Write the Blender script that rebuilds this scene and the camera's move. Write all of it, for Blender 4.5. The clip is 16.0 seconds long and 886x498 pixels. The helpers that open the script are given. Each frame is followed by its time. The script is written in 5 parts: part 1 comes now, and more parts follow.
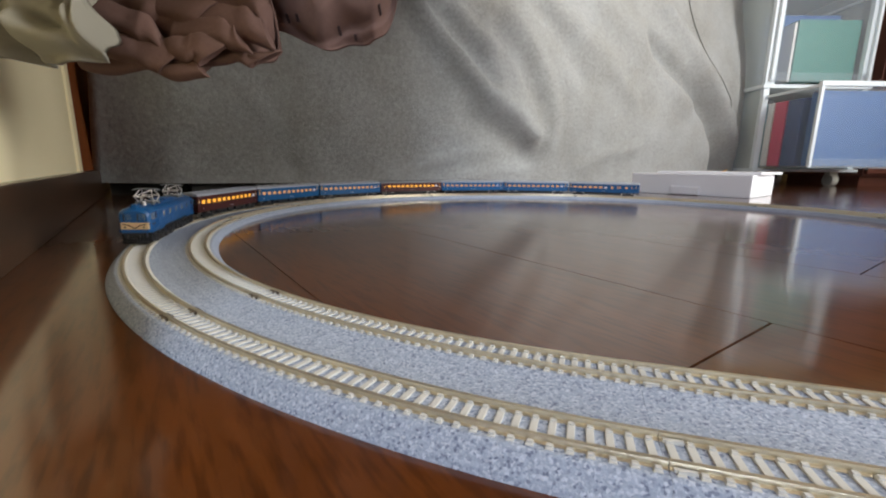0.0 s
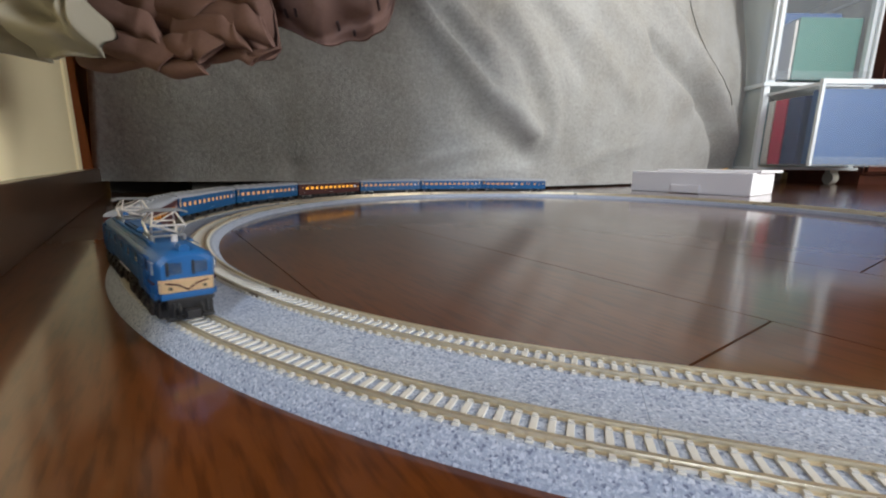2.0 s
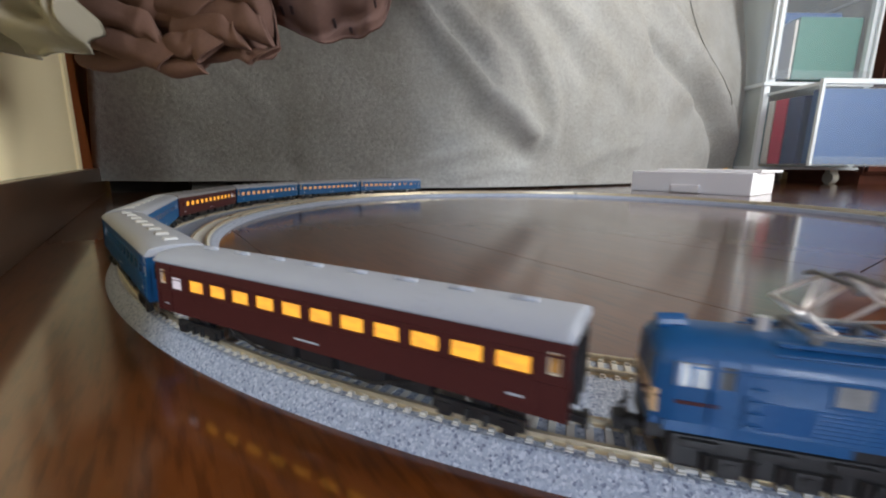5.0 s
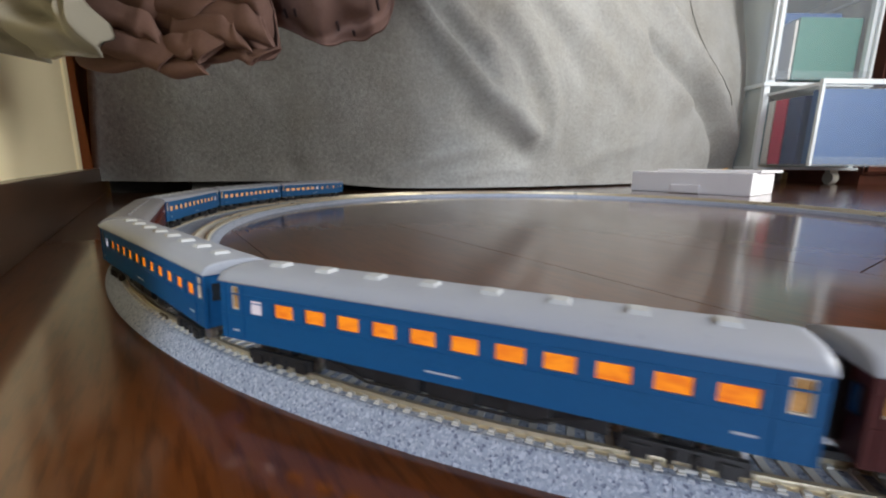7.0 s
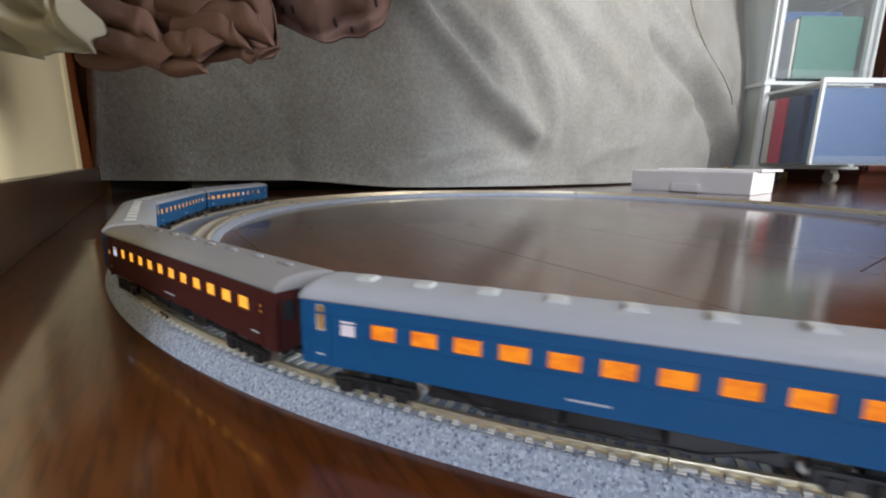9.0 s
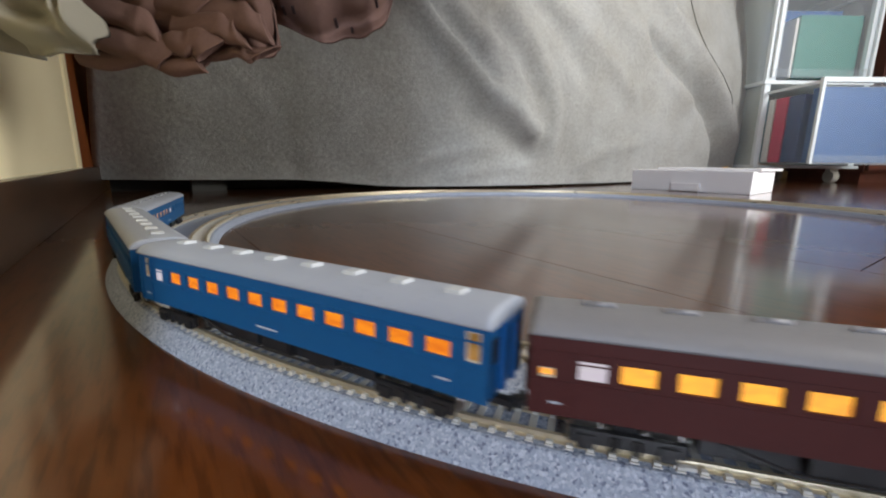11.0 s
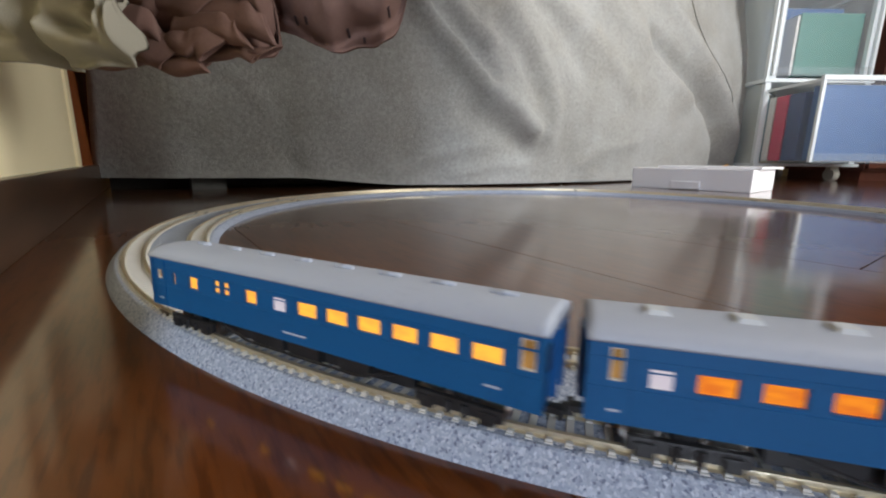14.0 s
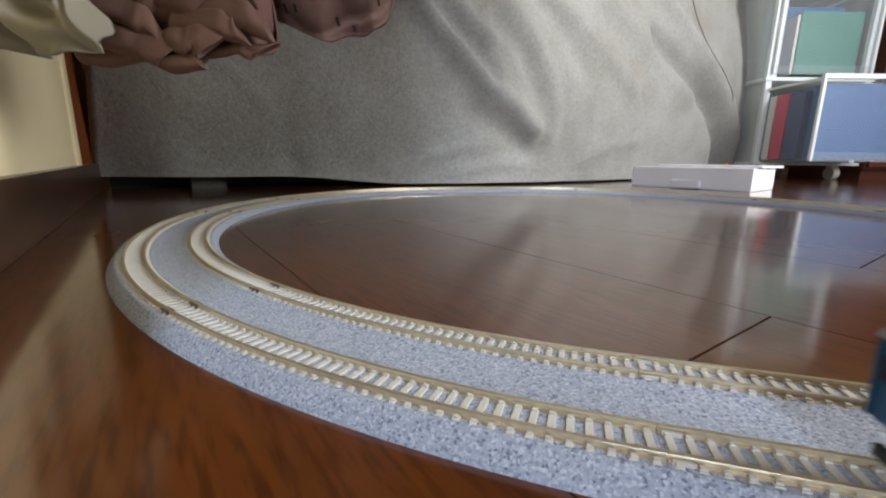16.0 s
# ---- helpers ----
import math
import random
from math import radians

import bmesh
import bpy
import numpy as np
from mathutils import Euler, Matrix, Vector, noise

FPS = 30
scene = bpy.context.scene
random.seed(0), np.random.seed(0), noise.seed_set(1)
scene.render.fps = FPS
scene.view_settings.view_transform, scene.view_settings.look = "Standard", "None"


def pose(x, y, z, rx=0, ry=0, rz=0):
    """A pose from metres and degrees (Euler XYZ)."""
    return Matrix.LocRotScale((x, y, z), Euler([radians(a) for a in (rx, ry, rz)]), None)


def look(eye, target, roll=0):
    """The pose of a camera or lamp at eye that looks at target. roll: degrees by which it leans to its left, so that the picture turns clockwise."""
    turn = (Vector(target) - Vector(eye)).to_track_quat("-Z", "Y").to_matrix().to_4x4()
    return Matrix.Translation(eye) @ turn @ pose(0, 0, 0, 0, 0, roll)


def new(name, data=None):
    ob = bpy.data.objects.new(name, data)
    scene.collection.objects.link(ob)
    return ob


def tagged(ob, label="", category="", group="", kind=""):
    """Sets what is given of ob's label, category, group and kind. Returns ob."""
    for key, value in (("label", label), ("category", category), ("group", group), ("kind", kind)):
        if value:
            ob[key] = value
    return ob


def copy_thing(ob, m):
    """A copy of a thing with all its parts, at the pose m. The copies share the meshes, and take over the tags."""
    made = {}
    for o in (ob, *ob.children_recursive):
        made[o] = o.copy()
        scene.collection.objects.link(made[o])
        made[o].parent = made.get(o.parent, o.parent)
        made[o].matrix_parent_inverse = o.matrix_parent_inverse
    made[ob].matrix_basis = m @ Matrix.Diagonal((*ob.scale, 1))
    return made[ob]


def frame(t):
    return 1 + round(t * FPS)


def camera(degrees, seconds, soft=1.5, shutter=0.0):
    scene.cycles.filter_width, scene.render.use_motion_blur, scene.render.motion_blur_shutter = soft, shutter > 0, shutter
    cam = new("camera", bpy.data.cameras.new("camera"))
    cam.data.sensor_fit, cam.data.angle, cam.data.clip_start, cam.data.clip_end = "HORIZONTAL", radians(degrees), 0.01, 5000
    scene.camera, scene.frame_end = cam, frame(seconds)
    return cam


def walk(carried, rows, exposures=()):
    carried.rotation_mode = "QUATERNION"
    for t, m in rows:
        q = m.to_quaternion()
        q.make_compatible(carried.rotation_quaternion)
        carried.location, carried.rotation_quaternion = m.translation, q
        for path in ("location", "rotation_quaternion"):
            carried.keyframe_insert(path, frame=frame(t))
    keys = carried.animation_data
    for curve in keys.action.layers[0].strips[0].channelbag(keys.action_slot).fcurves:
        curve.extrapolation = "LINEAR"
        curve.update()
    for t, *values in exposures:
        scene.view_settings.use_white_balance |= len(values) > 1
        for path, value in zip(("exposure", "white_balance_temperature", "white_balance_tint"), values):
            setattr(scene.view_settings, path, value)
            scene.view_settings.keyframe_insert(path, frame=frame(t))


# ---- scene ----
SECONDS = 16.0
EYE_Z, TILT, LEAN = 0.0612, 11.264, 0.647

cam = camera(93.61, SECONDS, soft=2.1, shutter=0.5)
DIP = [(0, 0), (0.5, 1.6), (1, 2.1), (1.5, 2.8), (2, 3.2), (2.5, 4.0), (3, 4.6), (3.5, 4.8), (4, 4.6), (5.2, 3.6), (6.5, 3.1),
       (7, 3.3), (7.5, 3.6), (8, 3.7), (8.5, 4.4), (9, 5.0), (10.2, 5.8), (11.5, 6.6), (12, 7.2), (12.5, 8.0), (13, 8.2),
       (13.5, 8.4), (14, 9.4), (14.5, 9.9), (15, 11.0), (15.5, 11.3), (16, 11.5)]


def sight(tilt):
    a = radians(tilt)
    return look((0, 0, EYE_Z), (0, math.cos(a), EYE_Z - math.sin(a)), LEAN)


walk(cam, [(t, sight(TILT + 0.0751 * d)) for t, d in DIP])

# ---- the room's own axes: U runs along the left wall, N away from it ----
U, N = Vector((-0.576, 0.8175, 0)).normalized(), Vector((0.8175, 0.576, 0)).normalized()
ROOM = Matrix((( N.x, U.x, 0, 0), (N.y, U.y, 0, 0), (0, 0, 1, 0), (0, 0, 0, 1)))
ROOM_TURN = math.degrees(math.atan2(N.y, N.x))
WALL_N, BACK_U, SOUTH_U, EAST_N, HIGH = -0.0785, 2.6, -1.60, 2.95, 2.5

# ---- light ----
world = bpy.data.worlds.new("sky")
scene.world = world
world.use_nodes = True
wn = world.node_tree
sky = wn.nodes.new("ShaderNodeTexSky")
sky.sky_type, sky.sun_disc = "NISHITA", False
sky.sun_elevation, sky.sun_rotation = radians(40), radians(200)
wn.links.new(sky.outputs[0], wn.nodes["Background"].inputs[0])
wn.nodes["Background"].inputs[1].default_value = 0.12
scene.view_settings.exposure = 0.06


def window_light(name, n, u, z, wide, high, watts, colour, turn):
    la = bpy.data.lights.new(name, "AREA")
    la.shape, la.size, la.size_y, la.energy, la.color = "RECTANGLE", wide, high, watts, colour
    ob = new(name, la)
    p = ROOM @ Vector((n, u, z))
    ob.matrix_world = pose(*p, 90, 0, ROOM_TURN + turn)
    return ob


BAY_A, BAY_B = (0.95, -1.60), (2.15, -0.40)
BAY_TURN = math.degrees(math.atan2(BAY_B[1] - BAY_A[1], BAY_B[0] - BAY_A[0]))
BAY_MID = ((BAY_A[0] + BAY_B[0]) / 2, (BAY_A[1] + BAY_B[1]) / 2)
WIN_LOW, WIN_TOP = 0.34, 1.90
window_light("daylight_bay", BAY_MID[0] - 0.015, BAY_MID[1] + 0.015, (WIN_LOW + WIN_TOP) / 2, 0.72, WIN_TOP - WIN_LOW - 0.02, 67, (0.965, 0.955, 0.93), BAY_TURN)
# unseen nook and window added for light from behind; wall end shades the left
NOOK_N, NOOK_U, NICHE = -1.75, 0.05, (-1.32, -0.92, 0.35, 1.75)
window_light("added_daylight_niche", (NICHE[0] + NICHE[1]) / 2, SOUTH_U + 0.01, (NICHE[2] + NICHE[3]) / 2, 0.38, 1.38, 42, (0.80, 0.92, 1.10), 0)


# ---- materials ----
def mat(name, colour, rough=0.5, metal=0.0, vary=0.12, scale=60.0, bump=0.0, bump_scale=None, coat=0.0, spec=0.5, stretch=(1, 1, 1), fine=0.06, random_amount=0.0):
    m = bpy.data.materials.new(name)
    m.use_nodes = True
    nt = m.node_tree
    b = nt.nodes["Principled BSDF"]
    tc = nt.nodes.new("ShaderNodeTexCoord")
    mp = nt.nodes.new("ShaderNodeMapping")
    mp.inputs["Scale"].default_value = stretch
    nt.links.new(tc.outputs["Object"], mp.inputs[0])
    big, small = nt.nodes.new("ShaderNodeTexNoise"), nt.nodes.new("ShaderNodeTexNoise")
    big.inputs["Scale"].default_value, small.inputs["Scale"].default_value = scale, scale * 9
    big.inputs["Detail"].default_value, small.inputs["Detail"].default_value = 4, 3
    for x in (big, small):
        nt.links.new(mp.outputs[0], x.inputs["Vector"])
    mix = nt.nodes.new("ShaderNodeMath")
    mix.operation = "MULTIPLY_ADD"
    mix.inputs[1].default_value = fine / max(vary, 1e-4)
    nt.links.new(small.outputs["Fac"], mix.inputs[0])
    nt.links.new(big.outputs["Fac"], mix.inputs[2])
    last = mix.outputs[0]
    if random_amount:
        info = nt.nodes.new("ShaderNodeObjectInfo")
        add = nt.nodes.new("ShaderNodeMath")
        add.operation, add.inputs[1].default_value = "MULTIPLY_ADD", random_amount
        nt.links.new(info.outputs["Random"], add.inputs[0])
        nt.links.new(last, add.inputs[2])
        last = add.outputs[0]
    ramp = nt.nodes.new("ShaderNodeValToRGB")
    lo, hi = ramp.color_ramp.elements
    lo.position, hi.position = 0.3, 0.75 + fine / max(vary, 1e-4) * 0.5
    lo.color = (*[max(0, c * (1 - vary * 1.6)) for c in colour], 1)
    hi.color = (*[min(1, c * (1 + vary * 1.6)) for c in colour], 1)
    nt.links.new(last, ramp.inputs[0])
    nt.links.new(ramp.outputs[0], b.inputs["Base Color"])
    b.inputs["Roughness"].default_value, b.inputs["Metallic"].default_value = rough, metal
    b.inputs["Coat Weight"].default_value, b.inputs["Coat Roughness"].default_value = coat, 0.08
    b.inputs["Specular IOR Level"].default_value = spec
    if bump:
        n2 = nt.nodes.new("ShaderNodeTexNoise")
        n2.inputs["Scale"].default_value = bump_scale or scale * 6
        n2.inputs["Detail"].default_value = 3
        nt.links.new(mp.outputs[0], n2.inputs["Vector"])
        bp = nt.nodes.new("ShaderNodeBump")
        bp.inputs["Strength"].default_value, bp.inputs["Distance"].default_value = min(1.0, bump), 0.001
        nt.links.new(n2.outputs["Fac"], bp.inputs["Height"])
        nt.links.new(bp.outputs[0], b.inputs["Normal"])
    return m


def glow(name, colour, power, patch=0.5):
    m = bpy.data.materials.new(name)
    m.use_nodes = True
    nt = m.node_tree
    b = nt.nodes["Principled BSDF"]
    tc, no, ra = nt.nodes.new("ShaderNodeTexCoord"), nt.nodes.new("ShaderNodeTexNoise"), nt.nodes.new("ShaderNodeValToRGB")
    info, mp, mu = nt.nodes.new("ShaderNodeObjectInfo"), nt.nodes.new("ShaderNodeMapping"), nt.nodes.new("ShaderNodeMath")
    no.noise_dimensions, no.inputs["Scale"].default_value, no.inputs["Detail"].default_value = "4D", 330, 3
    mp.inputs["Scale"].default_value = (0.75, 1, 1.8)
    mu.operation, mu.inputs[1].default_value = "MULTIPLY", 40.0
    nt.links.new(info.outputs["Random"], mu.inputs[0])
    nt.links.new(mu.outputs[0], no.inputs["W"])
    nt.links.new(tc.outputs["Object"], mp.inputs[0])
    nt.links.new(mp.outputs[0], no.inputs["Vector"])
    nt.links.new(no.outputs["Fac"], ra.inputs[0])
    ra.color_ramp.elements[0].position, ra.color_ramp.elements[1].position = 0.35, 0.6
    ra.color_ramp.elements[0].color = (colour[0] * (1 - patch * 0.4), colour[1] * (1 - patch), colour[2], 1)
    ra.color_ramp.elements[1].color = (*colour, 1)
    b.inputs["Base Color"].default_value = (0.10, 0.05, 0.02, 1)
    b.inputs["Specular IOR Level"].default_value = 0.25
    nt.links.new(ra.outputs[0], b.inputs["Emission Color"])
    b.inputs["Emission Strength"].default_value = power
    b.inputs["Roughness"].default_value = 0.6
    return m


def clear_plastic(name, colour, alpha=0.35, rough=0.12):
    m = mat(name, colour, rough, vary=0.05, scale=12)
    m.node_tree.nodes["Principled BSDF"].inputs["Alpha"].default_value = alpha
    return m


M_BLUE = mat("blue_plastic", (0.007, 0.080, 0.215), 0.46, vary=0.06, scale=90, bump=0.04, bump_scale=900, coat=0.0, spec=0.35)
M_LOCO = mat("deep_blue_plastic", (0.007, 0.074, 0.215), 0.4, vary=0.08, scale=90, bump=0.04, bump_scale=900, coat=0.1)
M_BLUE_DK = mat("dark_blue_plastic", (0.007, 0.075, 0.23), 0.4, vary=0.06, scale=90)
M_MAROON = mat("maroon_plastic", (0.058, 0.014, 0.013), 0.5, vary=0.08, scale=90, bump=0.04, bump_scale=900, spec=0.3)
M_ROOF = mat("grey_roof", (0.31, 0.335, 0.385), 0.5, vary=0.05, scale=80, bump=0.05, bump_scale=1200)
M_ROOF_DK = mat("dark_grey_roof", (0.20, 0.20, 0.21), 0.5, vary=0.06, scale=80, bump=0.05, bump_scale=1200)
M_VENT = mat("pale_vent", (0.42, 0.44, 0.45), 0.5, vary=0.05, scale=90)
M_BLACK = mat("black_running_gear", (0.016, 0.016, 0.017), 0.45, vary=0.3, scale=200)
M_STEEL = mat("wheel_steel", (0.45, 0.43, 0.40), 0.3, 1.0, vary=0.1, scale=300)
M_CREAM = mat("cream_paint", (0.72, 0.52, 0.30), 0.4, vary=0.05, scale=120)
M_GLASS = mat("smoky_window", (0.26, 0.28, 0.29), 0.15, vary=0.25, scale=160, spec=1.0)
M_GLASS_DK = mat("dark_window", (0.03, 0.035, 0.04), 0.08, vary=0.2, scale=160, spec=0.7)
M_WHITE = glow("frosted_lit_window", (0.86, 0.84, 0.95), 0.62, 0.06)
M_LETTER = mat("white_lettering", (0.42, 0.46, 0.52), 0.5, vary=0.02, scale=90)
M_GOLD = mat("pale_window_frame", (0.60, 0.54, 0.44), 0.35, vary=0.08, scale=200)
M_RAIL = mat("nickel_rail", (0.66, 0.585, 0.43), 0.36, 0.8, vary=0.12, scale=60)
M_TIE = mat("pale_concrete_tie", (0.54, 0.53, 0.49), 0.6, vary=0.06, scale=200, random_amount=0.25)
M_PANTO = mat("silver_pantograph", (0.72, 0.70, 0.68), 0.35, 0.6, vary=0.06, scale=200)
M_PANTO_DK = mat("grey_metal", (0.22, 0.23, 0.24), 0.4, 0.5, vary=0.1, scale=200)
M_JOINER = mat("dark_joiner", (0.10, 0.075, 0.045), 0.5, vary=0.1, scale=200)
M_ORANGE = glow("orange_lit_window", (1.0, 0.29, 0.0), 0.86, 0.45)
M_PALE = glow("pale_lit_window", (1.0, 0.58, 0.22), 0.55, 0.3)
M_DOORGLASS = mat("dusky_door_glass", (0.42, 0.22, 0.06), 0.3, vary=0.5, scale=160, spec=0.3)
M_YELLOW = glow("yellow_lit_window", (1.0, 0.46, 0.045), 1.2, 0.25)
M_WALL = mat("cream_wall_paper", (0.90, 0.79, 0.51), 0.85, vary=0.03, scale=30, bump=0.12, bump_scale=700)
M_BASE = mat("dark_wood_baseboard", (0.050, 0.024, 0.012), 0.35, vary=0.3, scale=10, stretch=(6, 0.6, 6), coat=0.2)
M_POST = mat("orange_wood_post", (0.22, 0.06, 0.015), 0.8, vary=0.2, scale=12, spec=0.1, stretch=(6, 6, 0.5))
M_CEIL = mat("ceiling_boards", (0.40, 0.30, 0.20), 0.9, vary=0.02, scale=20)
M_PINK = mat("dusty_pink_quilt", (0.15, 0.090, 0.075), 0.9, vary=0.08, scale=40, bump=0.2, bump_scale=900, spec=0.15)
M_CREAMCLOTH = mat("ivory_cloth", (0.27, 0.255, 0.205), 0.9, vary=0.05, scale=40, bump=0.2, bump_scale=900, spec=0.15)
M_DASH = mat("dark_stitch", (0.035, 0.018, 0.018), 0.9, vary=0.05, scale=40)
M_FOAM = mat("white_foam_case", (0.80, 0.80, 0.82), 0.55, vary=0.03, scale=60, bump=0.06, bump_scale=500)
M_PLASTIC = clear_plastic("clear_drawer_plastic", (0.70, 0.79, 0.87), 0.08)
M_MILKY = clear_plastic("milky_side_plastic", (0.72, 0.80, 0.82), 0.55, 0.3)
M_FRAME = mat("milky_plastic_frame", (0.70, 0.77, 0.81), 0.3, vary=0.04, scale=30)
M_CASTOR = mat("ivory_castor", (0.62, 0.60, 0.52), 0.45, vary=0.05, scale=60)
M_BOOKS = [mat("book_" + k, c, 0.5, vary=0.06, scale=25) for k, c in (("teal", (0.05, 0.22, 0.25)), ("white", (0.66, 0.66, 0.64)), ("red", (0.55, 0.03, 0.10)), ("navy", (0.03, 0.06, 0.18)), ("blue", (0.025, 0.105, 0.30)), ("green", (0.05, 0.22, 0.18)))]
M_CABINET = mat("reddish_brown_wood", (0.13, 0.045, 0.03), 0.4, vary=0.2, scale=8, stretch=(5, 5, 0.6))
# near-black of the seam cord, also used as painted shade under the sofa
M_CORD_SHADE = mat("dark_cord_and_shade", (0.05, 0.05, 0.045), 0.8, vary=0.1, scale=90)


def ballast_material():
    m = bpy.data.materials.new("speckled_ballast")
    m.use_nodes = True
    nt = m.node_tree
    b = nt.nodes["Principled BSDF"]
    tc = nt.nodes.new("ShaderNodeTexCoord")
    v1, v2, no = nt.nodes.new("ShaderNodeTexVoronoi"), nt.nodes.new("ShaderNodeTexNoise"), nt.nodes.new("ShaderNodeTexNoise")
    v1.inputs["Scale"].default_value, v2.inputs["Scale"].default_value, no.inputs["Scale"].default_value = 1700, 1100, 40
    for x in (v1, v2, no):
        nt.links.new(tc.outputs["Object"], x.inputs["Vector"])
    sep = nt.nodes.new("ShaderNodeSeparateColor")
    nt.links.new(v1.outputs["Color"], sep.inputs[0])
    ramp = nt.nodes.new("ShaderNodeValToRGB")
    e = ramp.color_ramp.elements
    e[0].position, e[0].color = 0.05, (0.16, 0.19, 0.27, 1)
    e[1].position, e[1].color = 0.15, (0.31, 0.36, 0.455, 1)
    k = e.new(0.65)
    k.color = (0.35, 0.40, 0.495, 1)
    k = e.new(0.97)
    k.color = (0.50, 0.55, 0.64, 1)
    nt.links.new(sep.outputs[0], ramp.inputs[0])
    mul = nt.nodes.new("ShaderNodeMix")
    mul.data_type, mul.blend_type = "RGBA", "MULTIPLY"
    mul.inputs[0].default_value = 0.30
    r2 = nt.nodes.new("ShaderNodeValToRGB")
    r2.color_ramp.elements[0].position, r2.color_ramp.elements[0].color = 0.32, (0.5, 0.52, 0.58, 1)
    r2.color_ramp.elements[1].position, r2.color_ramp.elements[1].color = 0.62, (1.1, 1.1, 1.1, 1)
    nt.links.new(v2.outputs["Fac"], r2.inputs[0])
    nt.links.new(ramp.outputs[0], mul.inputs[6])
    nt.links.new(r2.outputs[0], mul.inputs[7])
    nt.links.new(mul.outputs[2], b.inputs["Base Color"])
    b.inputs["Roughness"].default_value = 0.75
    bp = nt.nodes.new("ShaderNodeBump")
    bp.inputs["Strength"].default_value, bp.inputs["Distance"].default_value = 0.7, 0.0004
    nt.links.new(v2.outputs["Fac"], bp.inputs["Height"])
    nt.links.new(bp.outputs[0], b.inputs["Normal"])
    return m


def floor_material():
    m = bpy.data.materials.new("glossy_brown_board")
    m.use_nodes = True
    nt = m.node_tree
    b = nt.nodes["Principled BSDF"]
    tc, mp, info = nt.nodes.new("ShaderNodeTexCoord"), nt.nodes.new("ShaderNodeMapping"), nt.nodes.new("ShaderNodeObjectInfo")
    mp.inputs["Scale"].default_value = (1.0, 0.12, 1.0)
    nt.links.new(tc.outputs["Object"], mp.inputs[0])
    off = nt.nodes.new("ShaderNodeVectorMath")
    off.operation = "ADD"
    nt.links.new(mp.outputs[0], off.inputs[0])
    sc = nt.nodes.new("ShaderNodeMath")
    sc.operation, sc.inputs[1].default_value = "MULTIPLY", 17.0
    nt.links.new(info.outputs["Random"], sc.inputs[0])
    nt.links.new(sc.outputs[0], off.inputs[1])
    g1, g2 = nt.nodes.new("ShaderNodeTexNoise"), nt.nodes.new("ShaderNodeTexNoise")
    g1.inputs["Scale"].default_value, g1.inputs["Detail"].default_value, g1.inputs["Distortion"].default_value = 75, 6, 0.8
    g2.inputs["Scale"].default_value, g2.inputs["Detail"].default_value = 420, 4
    nt.links.new(off.outputs[0], g1.inputs["Vector"])
    nt.links.new(off.outputs[0], g2.inputs["Vector"])
    r1, r2 = nt.nodes.new("ShaderNodeValToRGB"), nt.nodes.new("ShaderNodeValToRGB")
    r1.color_ramp.elements[0].position, r1.color_ramp.elements[0].color = 0.3, (0.078, 0.0215, 0.0038, 1)
    r1.color_ramp.elements[1].position, r1.color_ramp.elements[1].color = 0.72, (0.120, 0.0345, 0.0062, 1)
    r2.color_ramp.elements[0].position, r2.color_ramp.elements[0].color = 0.36, (0.55, 0.50, 0.48, 1)
    r2.color_ramp.elements[1].position, r2.color_ramp.elements[1].color = 0.52, (1, 1, 1, 1)
    nt.links.new(g1.outputs["Fac"], r1.inputs[0])
    nt.links.new(g2.outputs["Fac"], r2.inputs[0])
    mul = nt.nodes.new("ShaderNodeMix")
    mul.data_type, mul.blend_type = "RGBA", "MULTIPLY"
    mul.inputs[0].default_value = 0.85
    nt.links.new(r1.outputs[0], mul.inputs[6])
    nt.links.new(r2.outputs[0], mul.inputs[7])
    nt.links.new(mul.outputs[2], b.inputs["Base Color"])
    b.inputs["Roughness"].default_value = 0.30
    b.inputs["Specular IOR Level"].default_value = 0.2
    b.inputs["Coat Weight"].default_value, b.inputs["Coat Roughness"].default_value = 1.0, 0.11
    b.inputs["Coat IOR"].default_value = 1.6
    wave = nt.nodes.new("ShaderNodeTexNoise")
    wave.inputs["Scale"].default_value = 22
    nt.links.new(tc.outputs["Object"], wave.inputs["Vector"])
    bp = nt.nodes.new("ShaderNodeBump")
    bp.inputs["Strength"].default_value, bp.inputs["Distance"].default_value = 0.07, 0.002
    nt.links.new(wave.outputs["Fac"], bp.inputs["Height"])
    nt.links.new(bp.outputs[0], b.inputs["Coat Normal"])
    return m


